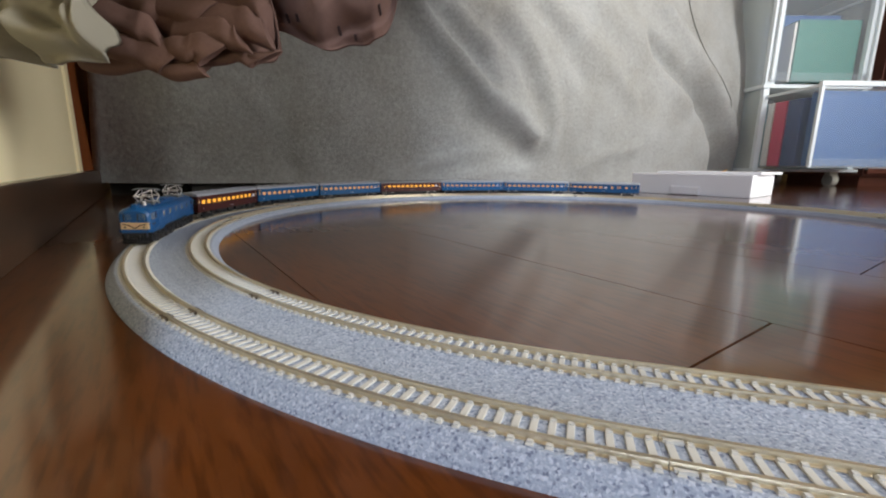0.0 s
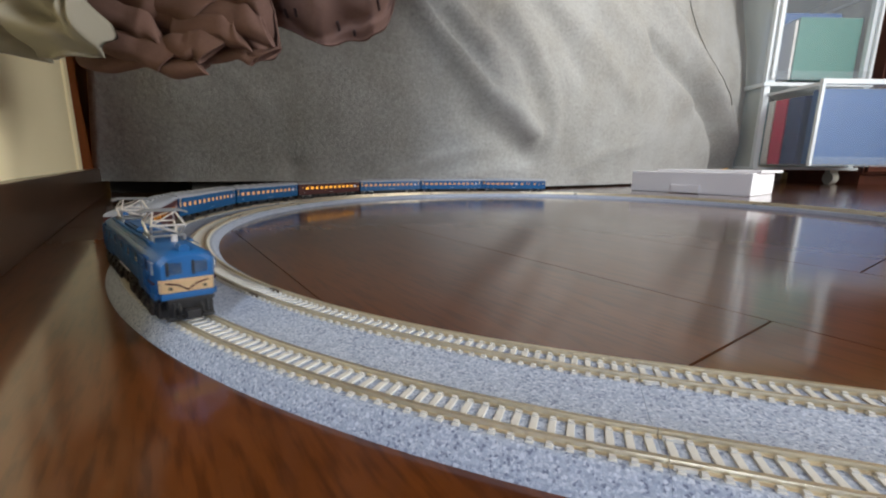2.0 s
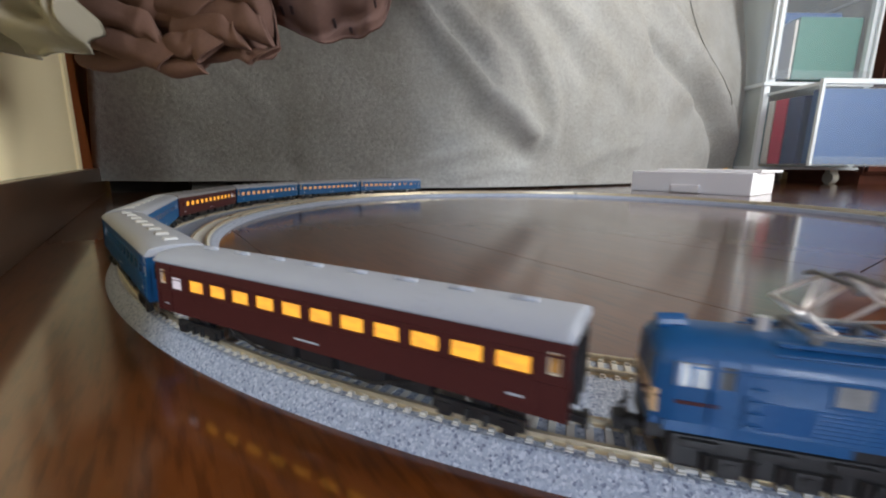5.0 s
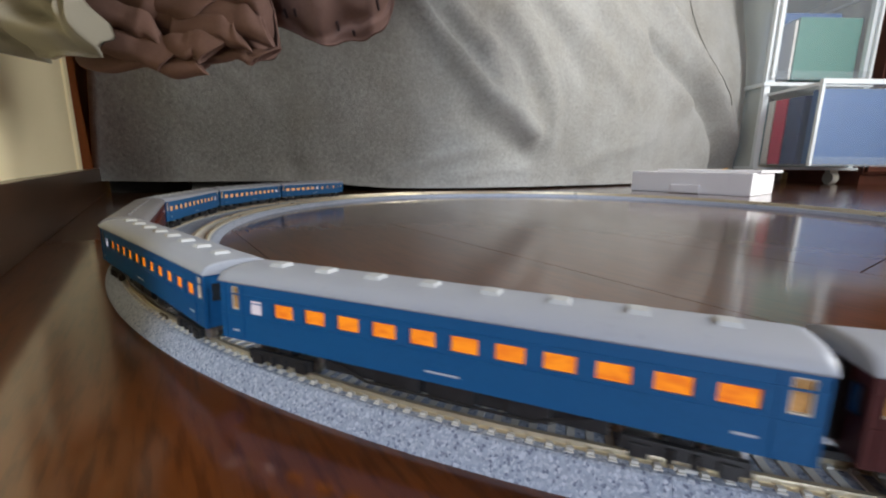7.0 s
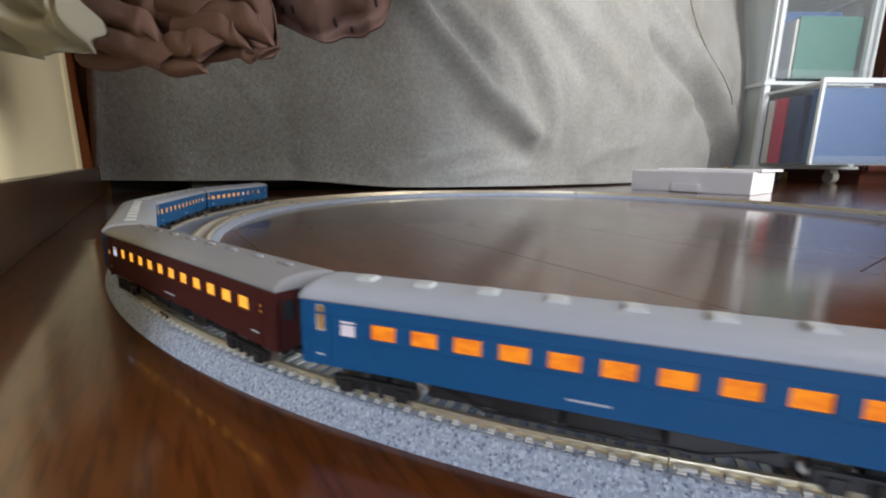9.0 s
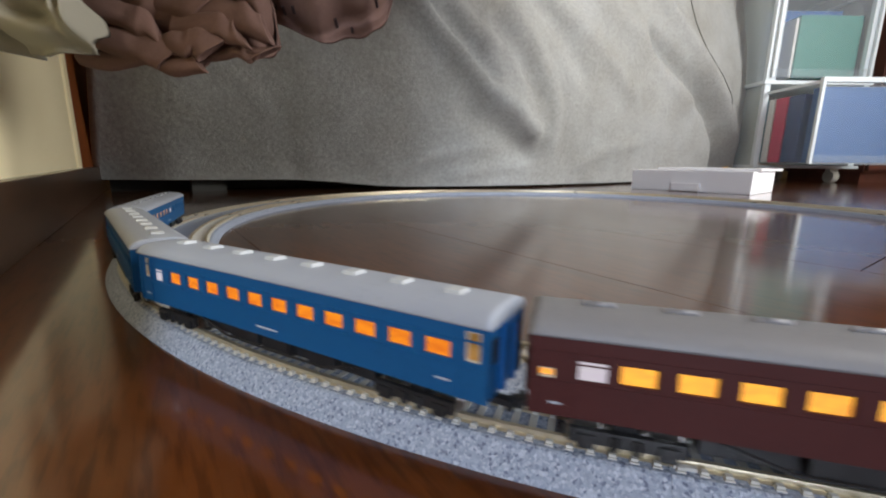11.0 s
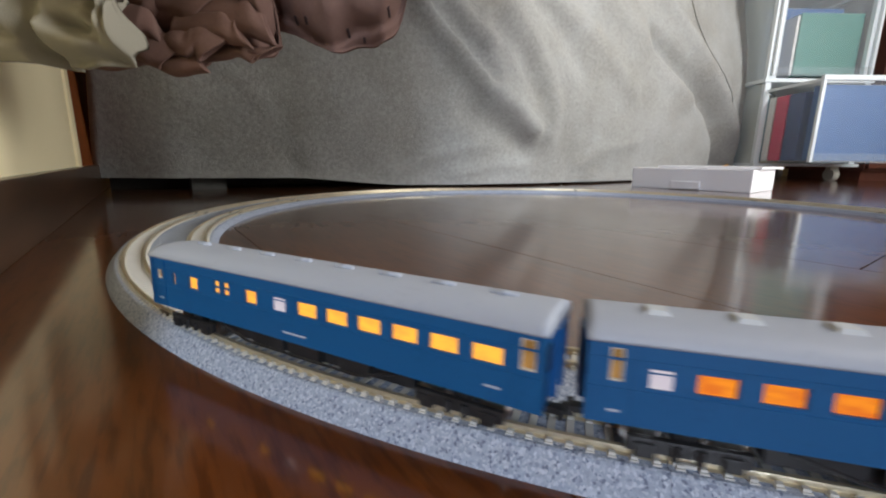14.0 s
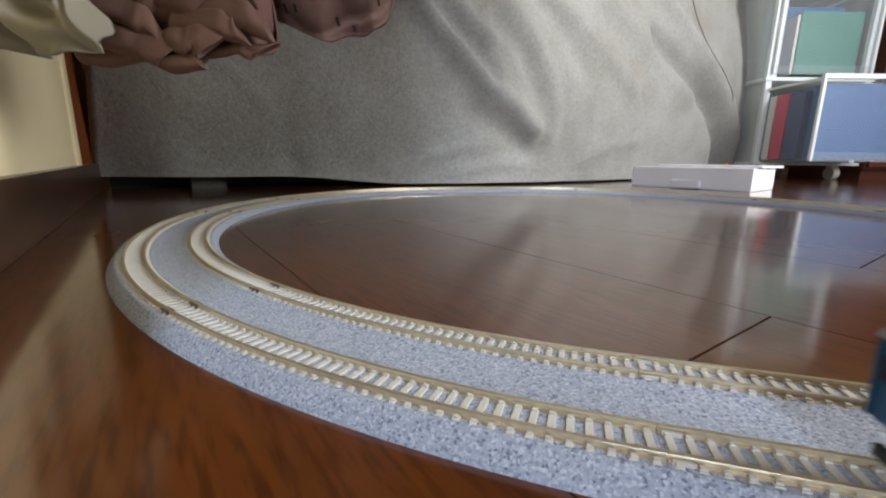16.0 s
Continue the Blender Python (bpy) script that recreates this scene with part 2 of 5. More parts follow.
def fabric_material():
    m = bpy.data.materials.new("grey_marl_cover")
    m.use_nodes = True
    nt = m.node_tree
    b = nt.nodes["Principled BSDF"]
    tc = nt.nodes.new("ShaderNodeTexCoord")
    blot, weave, wide = [nt.nodes.new("ShaderNodeTexNoise") for _ in range(3)]
    for x, sc, de, ro in ((blot, 125, 6, 0.75), (weave, 900, 2, 0.5), (wide, 7, 3, 0.5)):
        x.inputs["Scale"].default_value, x.inputs["Detail"].default_value, x.inputs["Roughness"].default_value = sc, de, ro
        nt.links.new(tc.outputs["Object"], x.inputs["Vector"])
    ramp = nt.nodes.new("ShaderNodeValToRGB")
    e = ramp.color_ramp.elements
    e[0].position, e[0].color = 0.32, (0.275, 0.281, 0.276, 1)
    e[1].position, e[1].color = 0.66, (0.405, 0.415, 0.413, 1)
    k = e.new(0.5)
    k.color = (0.345, 0.352, 0.346, 1)
    nt.links.new(blot.outputs["Fac"], ramp.inputs[0])
    r2 = nt.nodes.new("ShaderNodeValToRGB")
    r2.color_ramp.elements[0].position, r2.color_ramp.elements[0].color = 0.3, (0.84, 0.82, 0.78, 1)
    r2.color_ramp.elements[1].position, r2.color_ramp.elements[1].color = 0.7, (1.06, 1.06, 1.06, 1)
    nt.links.new(wide.outputs["Fac"], r2.inputs[0])
    mul = nt.nodes.new("ShaderNodeMix")
    mul.data_type, mul.blend_type = "RGBA", "MULTIPLY"
    mul.inputs[0].default_value = 1.0
    nt.links.new(ramp.outputs[0], mul.inputs[6])
    nt.links.new(r2.outputs[0], mul.inputs[7])
    nt.links.new(mul.outputs[2], b.inputs["Base Color"])
    b.inputs["Roughness"].default_value, b.inputs["Specular IOR Level"].default_value = 0.95, 0.12
    b.inputs["Sheen Weight"].default_value = 0.25
    bp, bq = nt.nodes.new("ShaderNodeBump"), nt.nodes.new("ShaderNodeBump")
    bp.inputs["Strength"].default_value, bp.inputs["Distance"].default_value = 0.5, 0.0006
    bq.inputs["Strength"].default_value, bq.inputs["Distance"].default_value = 0.6, 0.004
    nt.links.new(weave.outputs["Fac"], bp.inputs["Height"])
    nt.links.new(blot.outputs["Fac"], bq.inputs["Height"])
    nt.links.new(bq.outputs[0], bp.inputs["Normal"])
    nt.links.new(bp.outputs[0], b.inputs["Normal"])
    return m


M_BALLAST, M_FLOOR, M_FABRIC = ballast_material(), floor_material(), fabric_material()


# ---- mesh helpers ----
def part(name, bm, material, parent=None, label="", smooth=False, m=None):
    me = bpy.data.meshes.new(name)
    if smooth:
        for f in bm.faces:
            f.smooth = True
    bm.to_mesh(me)
    bm.free()
    for x in (material if isinstance(material, (list, tuple)) else [material]):
        me.materials.append(x)
    ob = new(name, me)
    if m is not None:
        ob.matrix_basis = m
    if parent is not None:
        ob.parent = parent
    if label:
        tagged(ob, label)
    return ob


def shared(name, mesh, parent, m):
    ob = new(name, mesh)
    ob.parent = parent
    ob.matrix_basis = m
    return ob


def thing(name, label, category, group="", kind="", m=None):
    ob = new(name)
    ob.empty_display_size = 0.01
    if m is not None:
        ob.matrix_basis = m
    return tagged(ob, label, category, group, kind)


def box(bm, x0, x1, y0, y1, z0, z1, bevel=0.0, mi=0):
    before = set(bm.verts)
    r = bmesh.ops.create_cube(bm, size=1, matrix=Matrix.LocRotScale(((x0 + x1) / 2, (y0 + y1) / 2, (z0 + z1) / 2), None, (abs(x1 - x0), abs(y1 - y0), abs(z1 - z0))))
    if bevel:
        es = list({e for v in r["verts"] for e in v.link_edges})
        bmesh.ops.bevel(bm, geom=es, offset=bevel, segments=2, affect="EDGES", profile=0.7)
    if mi:
        for f in bm.faces:
            if any(v not in before for v in f.verts):
                f.material_index = mi
    return bm


def rod(bm, a, b, r, seg=8):
    a, b = Vector(a), Vector(b)
    q = (b - a).to_track_quat("Z", "Y").to_matrix().to_4x4()
    bmesh.ops.create_cone(bm, cap_ends=True, segments=seg, radius1=r, radius2=r, depth=(b - a).length, matrix=Matrix.Translation((a + b) / 2) @ q)
    return bm


def boxpart(name, dims, material, parent=None, bevel=0.0, label="", m=None):
    return part(name, box(bmesh.new(), *dims, bevel=bevel), material, parent, label, m=m)


def room_pose(n, u, z, turn=0.0):
    p = ROOM @ Vector((n, u, z))
    return pose(p.x, p.y, p.z, 0, 0, ROOM_TURN + turn)


# ---- the room ----
AT_ROOM = room_pose(0, 0, 0)
tagged(boxpart("wall_west", (WALL_N - 0.12, WALL_N, NOOK_U, 0.775, 0, HIGH), M_WALL, m=AT_ROOM), "cream papered wall above a dark baseboard", "wall", kind="structure")
tagged(boxpart("wall_west_far", (WALL_N - 0.30, WALL_N - 0.12, 0.775, BACK_U, 0, HIGH), M_WALL, m=AT_ROOM), "cream papered wall beyond the corner", "wall", kind="structure")
tagged(boxpart("wall_north", (WALL_N - 0.30, EAST_N + 0.12, BACK_U, BACK_U + 0.12, 0, HIGH), M_WALL, m=AT_ROOM), "plain cream papered wall", "wall", kind="structure")
# walls out of view, kept dark brown to cut the bounce light
for nm, n0, n1, z0, z1 in (("wall_south", NICHE[1], BAY_A[0], 0, HIGH), ("wall_south_west", NOOK_N, NICHE[0], 0, HIGH), ("wall_south_low", NICHE[0], NICHE[1], 0, NICHE[2]), ("wall_south_top", NICHE[0], NICHE[1], NICHE[3], HIGH)):
    tagged(boxpart(nm, (n0, n1, SOUTH_U - 0.12, SOUTH_U, z0, z1), M_CABINET, m=AT_ROOM), "unseen brown wooden wall", "wall", kind="structure")
tagged(boxpart("wall_nook", (NOOK_N - 0.12, NOOK_N, SOUTH_U - 0.12, NOOK_U + 0.12, 0, HIGH), M_CABINET, m=AT_ROOM), "unseen brown wooden wall", "wall", kind="structure")
# unseen wall end added to cut the niche light off the left side
tagged(boxpart("wall_shade_end", (NOOK_N, WALL_N - 0.1202, NOOK_U, NOOK_U + 0.12, 0, HIGH), M_CABINET, m=AT_ROOM), "unseen brown wooden wall", "wall", kind="structure")
tagged(boxpart("wall_east", (EAST_N, EAST_N + 0.12, BAY_B[1], BACK_U, 0, HIGH), M_WALL, m=AT_ROOM), "plain cream papered wall", "wall", kind="structure")
tagged(boxpart("wall_alcove", (BAY_B[0], EAST_N + 0.12, BAY_B[1] - 0.12, BAY_B[1], 0, HIGH), M_WALL, m=AT_ROOM), "plain cream papered wall", "wall", kind="structure")
AT_BAY = AT_ROOM @ Matrix.Translation((BAY_A[0], BAY_A[1], 0)) @ Matrix.Rotation(radians(BAY_TURN), 4, "Z")
BAY_LONG = math.hypot(BAY_B[0] - BAY_A[0], BAY_B[1] - BAY_A[1])
for nm, x0, x1, z0, z1 in (("wall_bay_low", 0, BAY_LONG, 0, WIN_LOW), ("wall_bay_top", 0, BAY_LONG, WIN_TOP, HIGH), ("wall_bay_side", 0, BAY_LONG / 2 - 0.38, WIN_LOW, WIN_TOP), ("wall_bay_end", BAY_LONG / 2 + 0.38, BAY_LONG, WIN_LOW, WIN_TOP)):
    tagged(boxpart(nm, (x0, x1, -0.12, 0, z0, z1), M_CABINET, m=AT_BAY), "unseen brown wooden wall round the bay window", "wall", kind="structure")
tagged(boxpart("ceiling", (NOOK_N - 0.12, EAST_N + 0.12, SOUTH_U - 0.12, BACK_U + 0.12, HIGH, HIGH + 0.1), M_CEIL, m=AT_ROOM), "plain light brown board ceiling", "ceiling", kind="structure")
tagged(boxpart("baseboard", (WALL_N, WALL_N + 0.010, NOOK_U, 1.30, 0, 0.0475), M_BASE, bevel=0.0015, m=AT_ROOM), "dark brown wooden baseboard along the wall", "baseboard", kind="structure")
tagged(boxpart("trim_corner", (WALL_N - 0.119, WALL_N + 0.003, 0.7752, 0.812, 0.0, HIGH), M_WALL, bevel=0.002, m=AT_ROOM), "cream corner edge of the wall", "trim", kind="structure")
tagged(boxpart("trim_post", (WALL_N - 0.119, WALL_N + 0.001, 0.8125, 1.6, 0, HIGH), M_POST, bevel=0.002, m=AT_ROOM), "orange-brown wooden door post", "trim", kind="structure")

# ---- floor of boards ----
BOARD, LONG = 0.1435, 0.91
floor = thing("floor", "glossy reddish-brown wooden floor boards with fine seams", "floor", kind="structure", m=AT_ROOM)
boxpart("subfloor", (NOOK_N - 0.1, EAST_N + 0.1, SOUTH_U - 0.1, BACK_U + 0.1, -0.02, -0.0035), M_BASE, floor)
bm = bmesh.new()
box(bm, 0.0003, BOARD - 0.0003, 0.0005, LONG - 0.0005, -0.0035, 0)
board_mesh = bpy.data.meshes.new("plank")
bm.to_mesh(board_mesh)
bm.free()
board_mesh.materials.append(M_FLOOR)
rows_n = int((EAST_N - WALL_N) / BOARD) + 4
for i in range(-12, rows_n):
    n0 = 0.0588 + (i - 1) * BOARD
    start = 0.054 + 0.455 * ((i + 1) % 2)
    for j in range(-4, 3):
        if start + j * LONG + LONG < SOUTH_U or start + j * LONG > BACK_U or n0 > EAST_N:
            continue
        shared("plank", board_mesh, floor, Matrix.Translation((n0, start + j * LONG, 0)))

# ---- the double-track circle ----
CX, CY, R, GAP = 0.1577, 0.4686, 0.4101, 0.0334
RAIL_Z, CANT = 0.0069, 1.8
PITCH = 0.1349


def ring_profile(bm, prof, a0, a1, steps):
    """Sweeps a closed profile of (radius, height) about the circle's centre from angle a0 to a1 in degrees."""
    loops = []
    for k in range(steps + 1):
        a = radians(a0 + (a1 - a0) * k / steps)
        loops.append([bm.verts.new((r * math.cos(a), r * math.sin(a), z)) for r, z in prof])
    for p, q in zip(loops, loops[1:]):
        for i in range(len(prof)):
            j = (i + 1) % len(prof)
            bm.faces.new((p[i], p[j], q[j], q[i]))
    bm.faces.new(loops[0])
    bm.faces.new(loops[-1][::-1])
    bmesh.ops.recalc_face_normals(bm, faces=bm.faces)
    return bm


def rail_profile(r, z):
    return [(r - 0.0010, z - 0.0020), (r + 0.0010, z - 0.0020), (r + 0.0010, z - 0.0016), (r + 0.0003, z - 0.0013), (r + 0.0003, z - 0.0007),
            (r + 0.00055, z - 0.0005), (r + 0.0005, z), (r - 0.0005, z), (r - 0.00055, z - 0.0005), (r - 0.0003, z - 0.0007), (r - 0.0003, z - 0.0013), (r - 0.0010, z - 0.0016)]


TILT_Z = math.sin(radians(CANT))
RB = R - GAP
BED = [(R + 0.0127, 0), (R + 0.0121, 0.0012), (R + 0.0086, 0.0052), (R + 0.0080, 0.0055), (R - 0.0080, 0.0047), (R - 0.0130, 0.0043), (R - 0.0190, 0.0045),
       (RB + 0.0086, 0.0053), (RB + 0.0080, 0.0055), (RB - 0.0080, 0.0047), (RB - 0.0090, 0.0043), (RB - 0.0120, 0.0008), (RB - 0.0125, 0)]

bm = bmesh.new()
box(bm, -0.0072, 0.0072, -0.00085, 0.00085, -0.0010, 0.0, bevel=0.0002)
for s in (-1, 1):
    for t in (-1, 1):
        box(bm, s * 0.0048 + t * 0.0014 - 0.0005, s * 0.0048 + t * 0.0014 + 0.0005, -0.0006, 0.0006, -0.0001, 0.0005)
tie_mesh = bpy.data.meshes.new("tie")
bm.to_mesh(tie_mesh)
bm.free()
tie_mesh.materials.append(M_TIE)

TIE_STEP = 0.00396


def section():
    return thing("track_section", "double-track section with grey ballast and brass-coloured rails on the floor", "model track", "track loop", m=pose(CX, CY, 0))


def curved_section(a0, a1, centre=(0.0, 0.0), flip=False):
    """A curve about a centre given from the circle's own; flip turns the pair of tracks about their line."""
    sec = section()
    sec.matrix_basis = pose(CX + centre[0], CY + centre[1], 0)
    span, e = a1 - a0, 0.006
    rad = (lambda r: 2 * R - r) if flip else (lambda r: r)
    part("ballast", ring_profile(bmesh.new(), [(rad(r), z) for r, z in BED], a0 + e, a1 - e, int(span * 1.2)), M_BALLAST, sec, "speckled blue-grey ballast bed")
    for rc in (R, RB):
        for k in (-1, 1):
            zz = RAIL_Z + k * 0.0048 * TILT_Z
            part("rail", ring_profile(bmesh.new(), [(rad(r), z) for r, z in rail_profile(rc + k * 0.0048, zz)], a0 + e, a1 - e, int(span * 1.4)), M_RAIL, sec, "brass-coloured rail")
            for side in (-1, 1):
                rr = rad(rc + k * 0.0048 + side * 0.0010)
                a = radians(a0)
                part("rail_joiner", box(bmesh.new(), -0.0004, 0.0004, -0.0032, 0.0032, -0.0017, -0.0004), M_JOINER, sec, "rail joiner", m=pose(rr * math.cos(a), rr * math.sin(a), zz, 0, 0, a0))
        count = round(radians(span) * R / TIE_STEP)
        for k in range(count):
            b = a0 + span * (k + 0.5) / count
            ra = radians(b)
            rr = rad(rc)
            shared("tie", tie_mesh, sec, Matrix.Translation((rr * math.cos(ra), rr * math.sin(ra), 0.0055)) @ pose(0, 0, 0, 0, 0, b) @ pose(0, 0, 0, 0, CANT if flip else -CANT, 0))


def straight_section(x, y, heading, length):
    """A straight of both tracks; x, y is the middle of the outer track at its start, the inner track lies to the left."""
    sec = section()
    sec.matrix_basis = pose(x, y, 0, 0, 0, heading)

    def sweep(prof, x0, x1):
        bm = bmesh.new()
        ends = [[bm.verts.new((q, R - r, z)) for r, z in prof] for q in (x0, x1)]
        for i in range(len(prof)):
            j = (i + 1) % len(prof)
            bm.faces.new((ends[0][i], ends[0][j], ends[1][j], ends[1][i]))
        bm.faces.new(ends[0])
        bm.faces.new(ends[1][::-1])
        bmesh.ops.recalc_face_normals(bm, faces=bm.faces)
        return bm

    part("ballast", sweep(BED, 0.00004, length - 0.00004), M_BALLAST, sec, "speckled blue-grey ballast bed")
    for rc in (R, RB):
        for k in (-1, 1):
            zz = RAIL_Z + k * 0.0048 * TILT_Z
            part("rail", sweep(rail_profile(rc + k * 0.0048, zz), 0.00015, length - 0.00015), M_RAIL, sec, "brass-coloured rail")
            for side in (-1, 1):
                yy = R - rc - k * 0.0048 + side * 0.0010
                part("rail_joiner", box(bmesh.new(), 0.0008, 0.0048, yy - 0.0004, yy + 0.0004, zz - 0.0018, zz - 0.0009), M_TIE, sec, "pale rail joiner")
        count = round(length / TIE_STEP)
        for k in range(count):
            shared("tie", tie_mesh, sec, Matrix.Translation((length * (k + 0.5) / count, R - rc, 0.0055)) @ pose(0, 0, 0, 0, 0, -90) @ pose(0, 0, 0, 0, -CANT, 0))


LEAVE, FAR_END = -106.0, 5.0
for a0, a1 in ((-174.0, -128.5), (-128.5, LEAVE), (FAR_END, 29.0), (29.0, 74.0), (74.0, 119.0), (119.0, 164.0), (164.0, 186.0)):
    curved_section(a0, a1)
curved_section(185.0, 270.0, (2 * R * math.cos(radians(FAR_END)), 2 * R * math.sin(radians(FAR_END))), True)
START = Vector((CX + R * math.cos(radians(LEAVE)), CY + R * math.sin(radians(LEAVE)), 0))
AHEAD = Vector((math.cos(radians(LEAVE + 90)), math.sin(radians(LEAVE + 90)), 0))
for k in range(5):
    p = START + AHEAD * (0.248 * k)
    straight_section(p.x, p.y, LEAVE + 90, 0.248)
S_LEAVE = -radians(LEAVE + 90 + 0.79) * R


def track_point(s):
    if s < S_LEAVE:
        return START + AHEAD * (S_LEAVE - s)
    a = radians(-90 - 0.79) - s / R
    return Vector((CX + R * math.cos(a), CY + R * math.sin(a), 0))


def on_circle(s, z=RAIL_Z, base=0.0465):
    """Pose of a vehicle whose middle is at arc length s; its bogies stand base to either side. x points forward."""
    f, b = track_point(s - base), track_point(s + base)
    m = (f + b) / 2
    return pose(m.x, m.y, z, -CANT, 0, math.degrees(math.atan2(f.y - b.y, f.x - b.x)))


# ---- coaches ----
BODY, HALF_W, SILL, EAVE, CROWN = 0.1298, 0.0097, 0.0071, 0.0230, 0.0263


def strip(x0, x1, z0, z1, y=HALF_W, t=0.0009):
    return (x0, x1, y - t, y, z0, z1)


def coach_side(parent, sign, paint, openings, doors):
    """One side wall with real openings: list of (x0, x1, z0, z1), in order along x."""
    bm = bmesh.new()
    h = BODY / 2
    zs0, zs1 = min(o[2] for o in openings), max(o[3] for o in openings)
    box(bm, *strip(-h, h, SILL, zs0))
    box(bm, *strip(-h, h, zs1, EAVE))
    x = -h
    for o in openings:
        box(bm, *strip(x, o[0], zs0, zs1))
        if o[2] > zs0 + 1e-6:
            box(bm, *strip(o[0], o[1], zs0, o[2]))
        if o[3] < zs1 - 1e-6:
            box(bm, *strip(o[0], o[1], o[3], zs1))
        x = o[1]
    box(bm, *strip(x, h, zs0, zs1))
    box(bm, -h, h, HALF_W, HALF_W + 0.00018, WZ0 - 0.0010, WZ0 - 0.0005)
    box(bm, -h, h, HALF_W, HALF_W + 0.00018, WZ1 + 0.0007, WZ1 + 0.0011)
    for d in doors:
        for ed in (d - 0.0031, d + 0.0031):
            box(bm, ed - 0.00012, ed + 0.00012, HALF_W, HALF_W + 0.0002, SILL + 0.0004, EAVE - 0.0008)
    if sign < 0:
        for v in bm.verts:
            v.co.y *= -1
        bmesh.ops.reverse_faces(bm, faces=bm.faces)
    return part("side_wall", bm, paint, parent)


def roof_mesh(length, top, eave, half, seg=12):
    bm = bmesh.new()
    prof = []
    for k in range(seg + 1):
        c = -1 + 2 * k / seg
        prof.append((c * (half + 0.0004), eave + (top - eave) * (1 - abs(c) ** 2.6) ** 0.55 if abs(c) < 1 else eave))
    prof += [(half + 0.0004, eave - 0.0006), (-half - 0.0004, eave - 0.0006)]
    ends = []
    for x, sc in ((-length / 2, 0.93), (-length / 2 + 0.0018, 1), (length / 2 - 0.0018, 1), (length / 2, 0.93)):
        ends.append([bm.verts.new((x, y, eave + (z - eave) * sc)) for y, z in prof])
    for p, q in zip(ends, ends[1:]):
        for i in range(len(prof)):
            j = (i + 1) % len(prof)
            bm.faces.new((p[i], p[j], q[j], q[i]))
    bm.faces.new(ends[0])
    bm.faces.new(ends[-1][::-1])
    bmesh.ops.recalc_face_normals(bm, faces=bm.faces)
    return bm


def bogie(parent, x, label="black bogie with steel wheels"):
    bm = bmesh.new()
    for s in (-1, 1):
        box(bm, -0.0105, 0.0105, s * 0.0080 - 0.0007, s * 0.0080 + 0.0007, 0.0018, 0.0046, bevel=0.0003)
        for w in (-0.0072, 0.0072):
            box(bm, w - 0.0017, w + 0.0017, s * 0.0084 - 0.0009, s * 0.0084 + 0.0009, 0.0010, 0.0038, bevel=0.0003)
        for w in (-0.002, 0.002):
            rod(bm, (w, s * 0.0086, 0.0012), (w, s * 0.0086, 0.0040), 0.0008)
    box(bm, -0.0022, 0.0022, -0.0066, 0.0066, 0.0028, 0.0052)
    bg = part("bogie", bm, M_BLACK, parent, label, m=Matrix.Translation((x, 0, 0)))
    for w in (-0.0072, 0.0072):
        b2 = bmesh.new()
        for s in (-1, 1):
            rod(b2, (0, s * 0.0039, 0), (0, s * 0.0056, 0), 0.0029, 16)
            rod(b2, (0, s * 0.0037, 0), (0, s * 0.0040, 0), 0.0034, 16)
        rod(b2, (0, -0.0056, 0), (0, 0.0056, 0), 0.0006)
        part("wheelset", b2, M_STEEL, bg, "steel wheelset", m=Matrix.Translation((w, 0, 0.0029)))
    return bg


